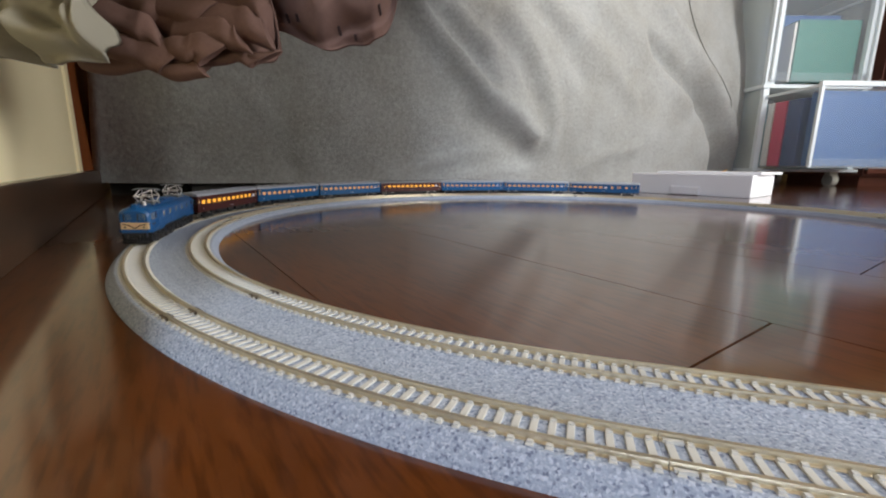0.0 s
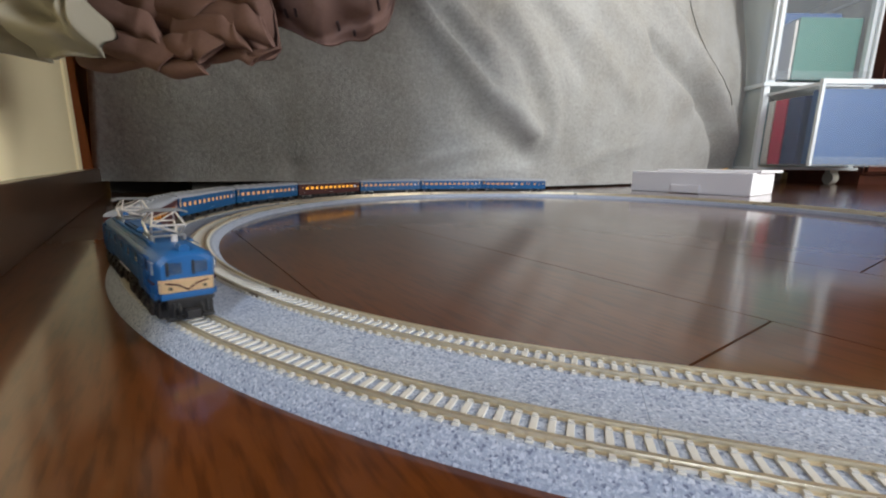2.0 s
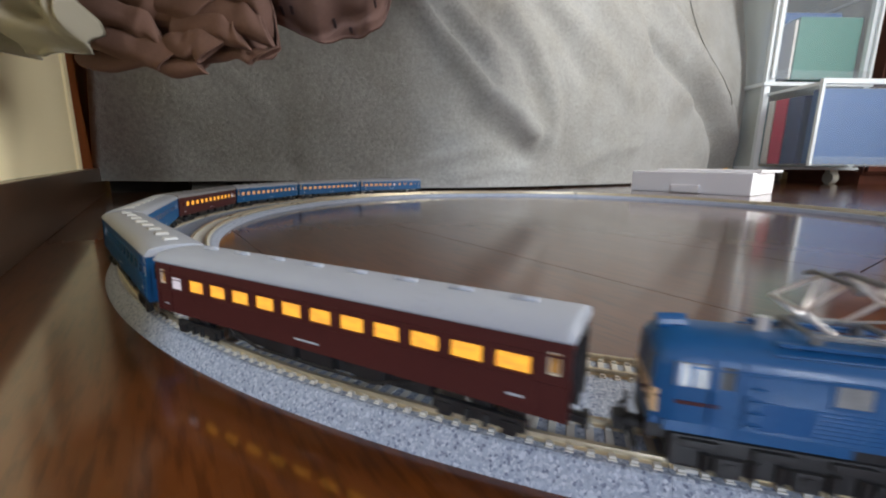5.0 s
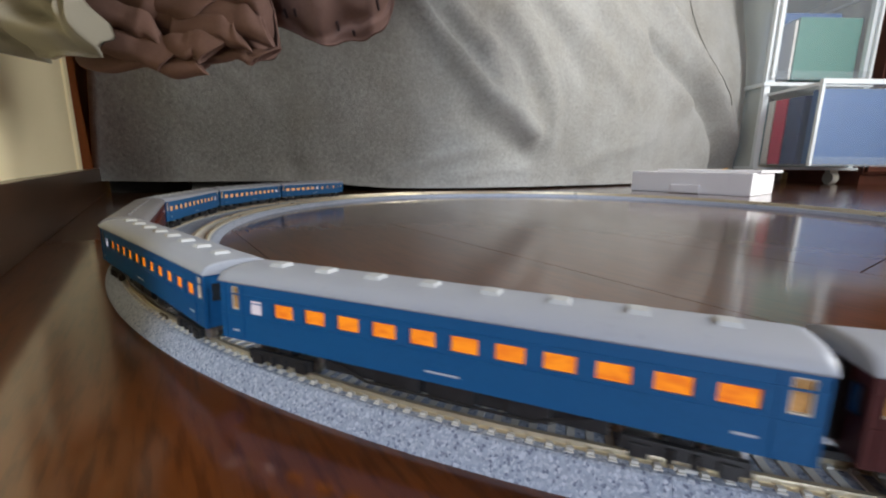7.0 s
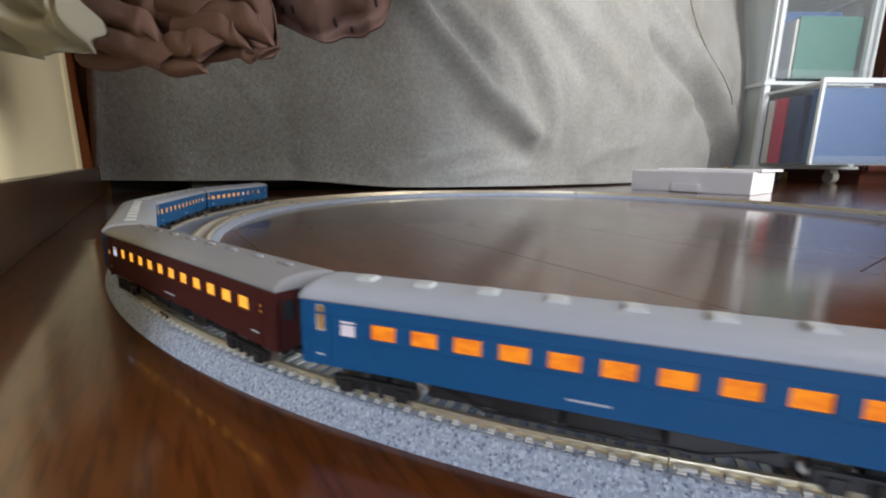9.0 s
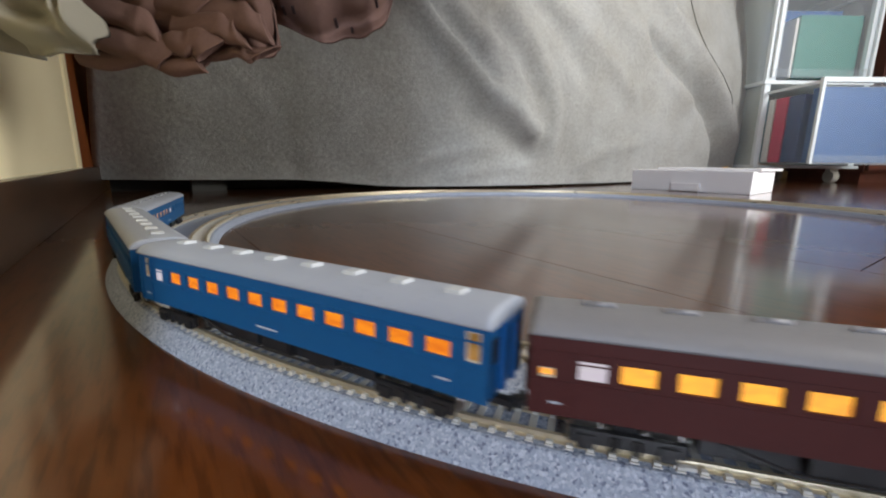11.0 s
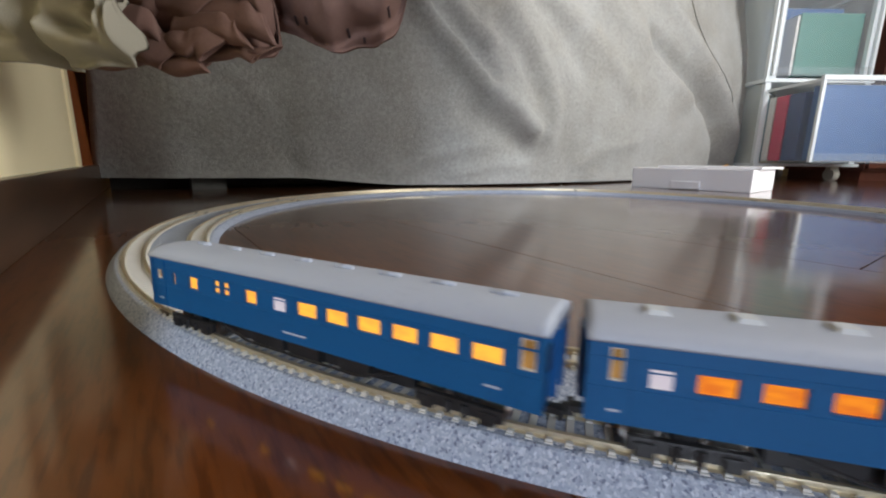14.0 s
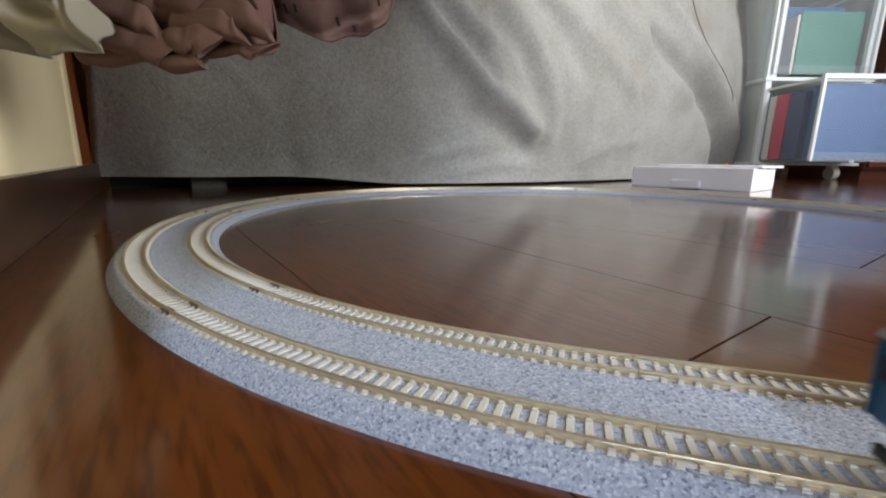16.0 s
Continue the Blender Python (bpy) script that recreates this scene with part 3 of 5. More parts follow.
def coach(paint, roof_paint, lit, label, windows, doors, blanks, vents):
    """windows: (x0, x1, z0, z1); blanks: white openings, indices into windows; vents: 'flat' or 'torpedo'."""
    c = thing("coach", label, "model coach", "coaches of the train")
    h = BODY / 2
    for sign in (1, -1):
        side = coach_side(c, sign, paint, windows, doors)
        for i, o in enumerate(windows):
            small = (o[1] - o[0]) < 0.003
            y = sign * (HALF_W - (0.0003 if i in blanks else 0.0011))
            bmw = box(bmesh.new(), -(o[1] - o[0]) / 2 - 0.0001, (o[1] - o[0]) / 2 + 0.0001, -0.0002, 0.0002, -(o[3] - o[2]) / 2 - 0.0001, (o[3] - o[2]) / 2 + 0.0001)
            is_door = any(abs((o[0] + o[1]) / 2 - d) < 0.002 for d in doors)
            inner = M_PALE if sign > 0 and paint is M_BLUE else lit
            m_pane = M_WHITE if i in blanks else (M_DOORGLASS if is_door and (paint is M_BLUE or o[3] > 0.020) else inner)
            pane = part("window_pane", bmw, m_pane, c, "frosted white window" if i in blanks else "lit window", m=Matrix.Translation(((o[0] + o[1]) / 2, y, (o[2] + o[3]) / 2)))
            w2, h2 = (o[1] - o[0]) / 2, (o[3] - o[2]) / 2
            bf = bmesh.new()
            f = 0.00028
            for d in ((-w2, w2, h2 - f, h2), (-w2, w2, -h2, -h2 + f), (-w2, -w2 + f, -h2 + f, h2 - f), (w2 - f, w2, -h2 + f, h2 - f)):
                box(bf, d[0], d[1], -0.0003, 0.0003, d[2], d[3])
            if 0.0020 < o[1] - o[0] < 0.0031 and not is_door:
                box(bf, -w2 + f, w2 - f, -0.0003, 0.0003, -f, f)
            if i in blanks:
                box(bf, -w2 + f, w2 - f, -0.0003, 0.0003, h2 * 0.45, h2 * 0.45 + f)
            part("window_frame", bf, M_GOLD if is_door else paint, pane, m=Matrix.Translation((0, sign * (0.0001 if i in blanks else 0.0006), 0)))
        for x0, x1, z in ((-0.004, 0.004, SILL + 0.0022), (h - 0.012, h - 0.0085, SILL + 0.0030), (-h + 0.004, -h + 0.0062, SILL + 0.0024)):
            part("lettering", box(bmesh.new(), x0, x1, sign * (HALF_W + 0.00005) - 0.0001, sign * (HALF_W + 0.00005) + 0.0001, z, z + 0.00045), M_LETTER, side)
    for s in (1, -1):
        bm = bmesh.new()
        prof = [(-HALF_W + 0.0009, SILL), (HALF_W - 0.0009, SILL), (HALF_W - 0.0009, EAVE)]
        prof += [((HALF_W - 0.0009) * math.cos(a), EAVE + (CROWN - EAVE - 0.0009) * math.sin(a)) for a in [math.pi * k / 8 for k in range(1, 8)]]
        prof += [(-HALF_W + 0.0009, EAVE)]
        va = [bm.verts.new((s * (h - 0.0004), y, z)) for y, z in prof]
        vb = [bm.verts.new((s * (h - 0.0014), y, z)) for y, z in prof]
        bm.faces.new(va)
        bm.faces.new(vb[::-1])
        for i in range(len(prof)):
            j = (i + 1) % len(prof)
            bm.faces.new((va[i], vb[i], vb[j], va[j]))
        bmesh.ops.recalc_face_normals(bm, faces=bm.faces)
        end = part("end_wall", bm, paint, c)
        bm = bmesh.new()
        for d in ((-0.0034, -0.0022, SILL + 0.001, 0.0215), (0.0022, 0.0034, SILL + 0.001, 0.0215), (-0.0034, 0.0034, 0.0215, 0.0225)):
            box(bm, s * (h + 0.0002) - 0.0008, s * (h + 0.0002) + 0.0008, d[0], d[1], d[2], d[3])
        part("gangway", bm, M_BLUE_DK if paint is M_BLUE else M_BLACK, end, "dark gangway frame")
        part("end_door", box(bmesh.new(), s * (h - 0.0002) - 0.0003, s * (h - 0.0002) + 0.0003, -0.0022, 0.0022, SILL + 0.001, 0.0212), M_BLACK, end)
        for y in (-0.0062, 0.0062):
            part("end_window", box(bmesh.new(), s * (h - 0.0002) - 0.00035, s * (h - 0.0002) + 0.00035, y - 0.0013, y + 0.0013, 0.0150, 0.0200), M_GLASS_DK, end)
        bm = bmesh.new()
        box(bm, min(s * (h - 0.006), s * (h + 0.0028)), max(s * (h - 0.006), s * (h + 0.0028)), -0.0012, 0.0012, 0.0030, 0.0046, bevel=0.0003)
        box(bm, min(s * (h + 0.0010), s * (h + 0.0026)), max(s * (h + 0.0010), s * (h + 0.0026)), -0.0021, 0.0021, 0.0026, 0.0050, bevel=0.0003)
        part("coupler", bm, M_BLACK, c, "black coupler")
    roof = part("roof", roof_mesh(BODY + 0.0006, CROWN, EAVE + 0.0003, HALF_W), roof_paint, c, smooth=True)
    for f in roof.data.polygons:
        f.use_smooth = abs(f.normal.x) < 0.5
    for k in range(8):
        x = -h + 0.0125 + k * (BODY - 0.025) / 7
        bm = bmesh.new()
        if vents == "flat":
            bmesh.ops.create_cone(bm, cap_ends=True, segments=4, radius1=0.0042, radius2=0.0032, depth=0.0010, matrix=Matrix.Translation((x, 0, CROWN + 0.0003)) @ Matrix.Diagonal((0.78, 0.82, 1, 1)) @ Matrix.Rotation(math.pi / 4, 4, "Z"))
            part("roof_vent", bm, M_VENT, roof, "pale flat roof vent")
        else:
            rod(bm, (x - 0.0024, 0.0012, CROWN + 0.0002), (x + 0.0024, 0.0012, CROWN + 0.0002), 0.0007, 10)
            bmesh.ops.create_uvsphere(bm, u_segments=10, v_segments=6, radius=0.0008, matrix=Matrix.Translation((x - 0.0024, 0.0012, CROWN + 0.0002)))
            bmesh.ops.create_uvsphere(bm, u_segments=10, v_segments=6, radius=0.0008, matrix=Matrix.Translation((x + 0.0024, 0.0012, CROWN + 0.0002)))
            part("roof_vent", bm, roof_paint, roof, "torpedo roof vent", smooth=True)
    bm = box(bmesh.new(), -h + 0.001, h - 0.001, -HALF_W + 0.001, HALF_W - 0.001, SILL - 0.0006, SILL + 0.0006)
    fl = part("underframe", bm, M_BLACK, c, "black underframe")
    for x0, x1, y0, y1, z0 in ((-0.028, -0.012, 0.003, 0.0085, 0.0025), (-0.004, 0.007, -0.0085, -0.003, 0.0022), (0.012, 0.026, 0.0035, 0.0085, 0.0027), (-0.018, -0.006, -0.0085, -0.004, 0.0026), (0.014, 0.023, -0.0085, -0.0045, 0.0028), (-0.006, 0.004, 0.004, 0.0085, 0.0030)):
        part("equipment_box", box(bmesh.new(), x0, x1, y0, y1, z0, SILL - 0.0004, bevel=0.0004), M_BLACK, fl)
    # deep dark sill box added to stand in for shade under the coach
    part("sill_shade_box", box(bmesh.new(), -0.034, 0.034, -0.0060, 0.0060, 0.0020, SILL - 0.0006, bevel=0.0004), M_BLACK, fl)
    for y in (-0.0087, 0.0087):
        bt = bmesh.new()
        rod(bt, (-0.031, y, SILL - 0.0008), (-0.020, y, 0.0030), 0.0004, 6)
        rod(bt, (-0.020, y, 0.0030), (0.020, y, 0.0030), 0.0004, 6)
        rod(bt, (0.020, y, 0.0030), (0.031, y, SILL - 0.0008), 0.0004, 6)
        part("truss_rod", bt, M_BLACK, fl)
    for s in (-1, 1):
        bogie(c, s * 0.0465)
    return c


DZ0, DZ1, WZ0, WZ1 = 0.0154, 0.0218, 0.0147, 0.0189
# front is +x
def centred(first, step, count, wide, z0=WZ0, z1=WZ1):
    return [(first + step * k - wide / 2, first + step * k + wide / 2, z0, z1) for k in range(count)]


blue_windows = [(-0.0610, -0.0586, DZ0, DZ1), (-0.0546, -0.0503, WZ0, WZ1)] + centred(-0.0437, 0.00969, 11, 0.0066) + [(0.0598, 0.0630, DZ0, DZ1)]
maroon_wide = [(-0.0630, -0.0600, 0.0160, 0.0205), (-0.0568, -0.0515, WZ0, WZ1)] + centred(-0.0452, 0.0099, 11, 0.0076) + [(0.0606, 0.0630, 0.0160, 0.0205)]
maroon_many = [(-0.0632, -0.0602, 0.0146, 0.0166), (-0.0563, -0.0507, WZ0, WZ1)] + centred(-0.0457, 0.00940, 11, 0.0066) + [(0.0558, 0.0584, WZ0 + 0.0005, WZ1 - 0.0004)]
tail_windows = [(-0.0612, -0.0587, 0.0160, 0.0190), (-0.0534, -0.0515, WZ0, WZ1), (-0.0450, -0.0402, WZ0, WZ1), (-0.0327, -0.0298, 0.0153, 0.0195),
                (-0.0285, -0.0256, 0.0153, 0.0195), (-0.0192, -0.0141, WZ0, WZ1), (-0.0075, -0.0025, WZ0, WZ1)] + centred(0.0044, 0.00977, 6, 0.0071) + [(0.0600, 0.0631, DZ0, DZ1)]
END_DOORS = (-0.0600, 0.0614)
TRAIN = []


def make_train():
    blue_label = "blue coach with grey roof and orange-lit windows"
    c1 = coach(M_MAROON, M_ROOF, M_YELLOW, "maroon coach with wide yellow-lit windows behind the locomotive", maroon_wide, END_DOORS, (1,), "torpedo")
    c2 = coach(M_BLUE, M_ROOF, M_ORANGE, blue_label, blue_windows, END_DOORS, (1,), "flat")
    c4 = coach(M_MAROON, M_ROOF_DK, M_YELLOW, "maroon coach with a row of small yellow-lit windows", maroon_many, END_DOORS, (1,), "torpedo")
    c7 = coach(M_BLUE, M_ROOF, M_YELLOW, "blue tail coach with luggage door and yellow-lit windows", tail_windows, END_DOORS, (6,), "torpedo")
    c3, c5, c6 = [copy_thing(c2, Matrix.Identity(4)) for _ in range(3)]
    TRAIN.extend([c1, c2, c3, c4, c5, c6, c7])


# ---- locomotive ----
def locomotive():
    lo = thing("locomotive", "blue electric locomotive with cream front bands and raised pantographs", "model locomotive")
    L2, HW, Z0, Z1 = 0.0634, 0.0095, 0.0098, 0.0243
    bm = bmesh.new()
    shoulder = [(HW, Z1 - 0.0036), (HW - 0.0002, Z1 - 0.0028), (HW - 0.0007, Z1 - 0.0020), (HW - 0.0015, Z1 - 0.0012), (HW - 0.0027, Z1 - 0.0004), (HW - 0.0045, Z1 + 0.0003), (HW - 0.0070, Z1 + 0.0008)]
    prof = [(-HW, Z0), (HW, Z0)] + shoulder + [(-y, z) for y, z in shoulder[::-1]]
    rings = []
    for x, sy, dz in ((-L2, 0.80, -0.0022), (-L2 + 0.0012, 0.92, -0.0009), (-L2 + 0.0042, 1, 0), (L2 - 0.0042, 1, 0), (L2 - 0.0012, 0.92, -0.0009), (L2, 0.80, -0.0022)):
        rings.append([bm.verts.new((x, y * sy, z + (dz if z > 0.015 else 0))) for y, z in prof])
    for p, q in zip(rings, rings[1:]):
        for i in range(len(prof)):
            j = (i + 1) % len(prof)
            bm.faces.new((p[i], p[j], q[j], q[i]))
    bm.faces.new(rings[0])
    bm.faces.new(rings[-1][::-1])
    bmesh.ops.recalc_face_normals(bm, faces=bm.faces)
    body = part("body", bm, M_LOCO, lo, "glossy blue body", smooth=True)
    body.data.set_sharp_from_angle(angle=radians(32))
    for sg in (1, -1):
        y = sg * HW
        for x in (-0.0352, -0.0183, -0.0006, 0.0173, 0.0338):
            pane = part("side_window", box(bmesh.new(), x - 0.0025, x + 0.0025, y - 0.0002, y + 0.0002, 0.0168, 0.0206), M_GLASS, body, "pale glazed side window")
            bf = bmesh.new()
            for d in ((-0.0029, 0.0029, 0.0205, 0.0210), (-0.0029, 0.0029, 0.0164, 0.0169), (-0.0029, -0.0024, 0.0169, 0.0205), (0.0024, 0.0029, 0.0169, 0.0205)):
                box(bf, x + d[0], x + d[1], y - 0.0003, y + 0.0003, d[2], d[3])
            part("window_frame", bf, M_LOCO, pane)
        for x0 in (-0.0400, -0.0320, -0.0060, 0.0225, 0.0300):
            bl = bmesh.new()
            for k in range(7):
                box(bl, x0, x0 + 0.0070, y - 0.0001, y + 0.00012, 0.0108 + k * 0.00075, 0.0111 + k * 0.00075)
            part("louvre", bl, M_BLUE_DK, body, "dark blue louvre")
        for s in (1, -1):
            part("cab_window", box(bmesh.new(), min(s * 0.0552, s * 0.0606), max(s * 0.0552, s * 0.0606), y * 0.975 - 0.0004, y * 0.975 + 0.0004, 0.0168, 0.0212, bevel=0.0003), M_GLASS, body, "pale cab side window")
            part("door_window", box(bmesh.new(), min(s * 0.0514, s * 0.0536), max(s * 0.0514, s * 0.0536), y - 0.0002, y + 0.0003, 0.0172, 0.0211), M_GLASS_DK, body)
            bd = bmesh.new()
            for x in (0.0500, 0.0545):
                box(bd, min(s * x, s * (x + 0.0003)), max(s * x, s * (x + 0.0003)), y - 0.0002, y + 0.0003, 0.0084, 0.0222)
            part("cab_door", bd, M_BLUE_DK, body, "cab door edges")
            bh = bmesh.new()
            for k in range(5):
                rod(bh, (s * 0.0480 - 0.0008, y + sg * 0.0005, 0.0115 + k * 0.0022), (s * 0.0480 + 0.0008, y + sg * 0.0005, 0.0115 + k * 0.0022), 0.00025, 6)
            part("ladder_rung", bh, M_LOCO, body)
            part("side_whisker", box(bmesh.new(), min(s * 0.0535, s * 0.0600), max(s * 0.0535, s * 0.0610), y * 0.965 - 0.0006, y * 0.965 + 0.0006, 0.0136, 0.0142), M_MAROON, body, "dark red stripe")
        for s in (1, -1):
            part("skirt", box(bmesh.new(), min(s * 0.034, s * 0.0615), max(s * 0.034, s * 0.0615), y * 0.96 - 0.0004, y * 0.96 + 0.0004, 0.0082, 0.0102), M_LOCO, body)
        part("roof_gutter", box(bmesh.new(), -L2 + 0.005, L2 - 0.005, y - 0.0002, y + 0.0003, Z1 - 0.0040, Z1 - 0.0036), M_LOCO, body)
        part("handrail", rod(bmesh.new(), (-0.046, y * 0.90, Z1 - 0.0004), (0.046, y * 0.90, Z1 - 0.0004), 0.00022, 6), M_LOCO, body)
        for s in (1, -1):
            for x in (0.0497, 0.0549):
                part("handrail", rod(bmesh.new(), (s * x, y + sg * 0.0006, 0.0112), (s * x, y + sg * 0.0006, 0.0168), 0.00018, 6), M_LOCO, body)
            bp = bmesh.new()
            for x in (0.0575, 0.0598):
                box(bp, min(s * x, s * (x + 0.0006)), max(s * x, s * (x + 0.0006)), y * 0.975 - 0.0006, y * 0.975 + 0.0006, 0.0168, 0.0212)
            part("cab_window_bar", bp, M_LOCO, body)
        for x0, x1 in ((-0.0475, -0.0395), (0.0045, 0.0125), (0.0395, 0.0465)):
            part("side_grille", box(bmesh.new(), x0, x1, y - 0.0001, y + 0.0002, 0.0108, 0.0158, bevel=0.0001), M_BLUE_DK, body, "fine dark blue grille")
    for s in (1, -1):
        bm = bmesh.new()
        prof = [(-0.0086, -0.0016), (-0.0076, -0.0003), (0.0076, -0.0003), (0.0086, -0.0016)]
        for z in (0.0106, 0.0152):
            for yy, dx in prof:
                bm.verts.new((s * (L2 + 0.0005 + dx), yy * 1.0, z))
        bm.verts.ensure_lookup_table()
        for i in range(3):
            bm.faces.new([bm.verts[i], bm.verts[i + 1], bm.verts[i + 5], bm.verts[i + 4]])
        r = bmesh.ops.solidify(bm, geom=bm.faces[:], thickness=0.0006)
        bmesh.ops.recalc_face_normals(bm, faces=bm.faces)
        band = part("front_band", bm, M_CREAM, lo, "cream front band")
        bw = bmesh.new()
        pts = [(-0.0085, 0.0139), (-0.006, 0.0139), (-0.0030, 0.0132), (0, 0.0112), (0.0030, 0.0132), (0.006, 0.0139), (0.0085, 0.0139)]
        for a, b in zip(pts, pts[1:]):
            rod(bw, (s * (L2 + 0.0002 - max(0, abs(a[0]) - 0.0076) * 1.2), a[0], a[1]), (s * (L2 + 0.0002 - max(0, abs(b[0]) - 0.0076) * 1.2), b[0], b[1]), 0.0003, 6)
        part("whisker_line", bw, M_MAROON, band, "dark curved whisker line")
        for yy in (-0.0052, 0.0052):
            bl = rod(bmesh.new(), (s * (L2 - 0.0004), yy, 0.0121), (s * (L2 + 0.0007), yy, 0.0121), 0.0006, 12)
            part("tail_lamp", bl, M_JOINER, band, "small dark tail lamp")
            pane = part("windscreen", box(bmesh.new(), s * (L2 - 0.0006) - 0.0006, s * (L2 - 0.0006) + 0.0006, yy * 0.74 - 0.0029, yy * 0.74 + 0.0029, 0.0164, 0.0212, bevel=0.0004), M_GLASS, body, "grey windscreen")
            bf = bmesh.new()
            box(bf, s * L2 - 0.0002, s * L2 + 0.0003, yy * 0.74 - 0.0003 - 0.0018, yy * 0.74 + 0.0003 - 0.0018, 0.0164, 0.0212)
            part("wiper", bf, M_BLACK, pane)
        bl = rod(bmesh.new(), (s * (L2 - 0.006), 0, Z1 + 0.0012), (s * (L2 - 0.0012), 0, Z1 + 0.0008), 0.0017, 12)
        part("headlight", bl, M_LOCO, body, "blue headlight housing on the roof front")
        bc = bmesh.new()
        box(bc, min(s * 0.057, s * 0.0638), max(s * 0.057, s * 0.0638), -0.0064, 0.0064, 0.0046, 0.0084, bevel=0.0004)
        part("buffer_beam", bc, M_BLACK, lo)
        part("front_skirt", box(bmesh.new(), min(s * 0.0605, s * 0.0636), max(s * 0.0605, s * 0.0636), -0.0080, 0.0080, 0.0082, 0.0099, bevel=0.0004), M_LOCO, body)
        part("valance", box(bmesh.new(), min(s * 0.058, s * 0.0615), max(s * 0.058, s * 0.0615), -0.0088, 0.0088, 0.0083, 0.0099, bevel=0.0004), M_LOCO, body)
        bc = bmesh.new()
        box(bc, min(s * 0.062, s * 0.0675), max(s * 0.062, s * 0.0675), -0.0012, 0.0012, 0.0028, 0.0046, bevel=0.0003)
        box(bc, min(s * 0.0660, s * 0.0688), max(s * 0.0660, s * 0.0688), -0.0020, 0.0020, 0.0022, 0.0050, bevel=0.0003)
        for yy in (-0.005, 0.005):
            rod(bc, (s * 0.0655, yy, 0.0022), (s * 0.0655, yy, 0.0075), 0.0004, 6)
        part("coupler", bc, M_BLACK, lo, "black coupler")
        bh = bmesh.new()
        for yy in (-0.0034, 0.0034):
            rod(bh, (s * 0.0652, yy, 0.0070), (s * 0.0672, yy, 0.0048), 0.0004, 6)
            rod(bh, (s * 0.0672, yy, 0.0048), (s * 0.0668, yy, 0.0022), 0.0004, 6)
        box(bh, min(s * 0.0645, s * 0.0658), max(s * 0.0645, s * 0.0658), -0.0072, 0.0072, 0.0012, 0.0026, bevel=0.0003)
        part("brake_hose", bh, M_BLACK, lo, "black brake hoses and rail guard")
        bt = bmesh.new()
        box(bt, min(s * 0.0025, s * 0.060), max(s * 0.0025, s * 0.060), -0.0085, 0.0085, 0.0010, 0.0072, bevel=0.0006)
        for k in range(4):
            x = s * (0.0160 + k * 0.0115)
            for sg in (1, -1):
                box(bt, x - 0.0022, x + 0.0022, sg * 0.0089 - 0.0007, sg * 0.0089 + 0.0007, 0.0008, 0.0044, bevel=0.0004)
        for k in range(5):
            x = s * (0.0105 + k * 0.0112)
            for sg in (1, -1):
                box(bt, x - 0.0030, x + 0.0030, sg * 0.0088 - 0.0006, sg * 0.0088 + 0.0006, 0.0054, 0.0068, bevel=0.0002)
        bog = part("bogie", bt, M_BLACK, lo, "black bogie frame")
        for k in range(4):
            for sg in (1, -1):
                x = s * (0.0160 + k * 0.0115)
                part("axle_cover", rod(bmesh.new(), (x, sg * 0.0090, 0.0028), (x, sg * 0.0099, 0.0028), 0.0010, 10), M_BLACK, bog)
                for d in (-0.0036, 0.0036):
                    part("spring", rod(bmesh.new(), (x + d, sg * 0.0089, 0.0014), (x + d, sg * 0.0089, 0.0046), 0.0009, 8), M_BLACK, bog)
        for k in range(4):
            x = s * (0.0160 + k * 0.0115)
            bw = bmesh.new()
            for sg in (1, -1):
                rod(bw, (0, sg * 0.0039, 0), (0, sg * 0.0058, 0), 0.0042 if k < 3 else 0.003, 18)
            part("wheelset", bw, M_STEEL, bog, "steel wheelset", m=Matrix.Translation((x, 0, 0.0042 if k < 3 else 0.003)))
        part("step_rail", rod(bmesh.new(), (s * 0.001, -0.0092, 0.0090), (s * 0.012, -0.0092, 0.0090), 0.0004, 6), M_PANTO, lo, "pale pipe under the body")
    part("underframe", box(bmesh.new(), -0.060, 0.060, -0.0078, 0.0078, 0.0040, 0.0100), M_BLACK, lo, "black underframe")
    part("roof_hatch", box(bmesh.new(), -0.0118, 0.0118, -0.0056, 0.0056, Z1 + 0.0004, Z1 + 0.0022, bevel=0.0004), M_LOCO, body, "raised blue roof hatch")
    part("hatch_lid", box(bmesh.new(), -0.0112, 0.0112, -0.0048, 0.0048, Z1 + 0.0022, Z1 + 0.0029, bevel=0.0003), M_LOCO, body)
    for x in (-0.0162, 0.0162):
        part("roof_box", box(bmesh.new(), x - 0.0040, x + 0.0040, -0.0054, 0.0054, Z1 + 0.0004, Z1 + 0.0018, bevel=0.0004), M_LOCO, body, "blue roof box with round cap")
        part("round_cap", rod(bmesh.new(), (x, 0, Z1 + 0.0017), (x, 0, Z1 + 0.0027), 0.0024, 18), M_LOCO, body)
    for s in (1, -1):
        part("roof_walk", box(bmesh.new(), -0.045, 0.045, s * 0.0064 - 0.0006, s * 0.0064 + 0.0006, Z1 + 0.0006, Z1 + 0.0012), M_LOCO, body)
        part("whistle", rod(bmesh.new(), (s * 0.0445, 0.001, Z1 + 0.0006), (s * 0.0445, 0.001, Z1 + 0.0034), 0.0011, 10), M_PANTO, body, "pale roof insulator")
        pantograph(lo, s * 0.0335, Z1 + 0.0016)
    return lo


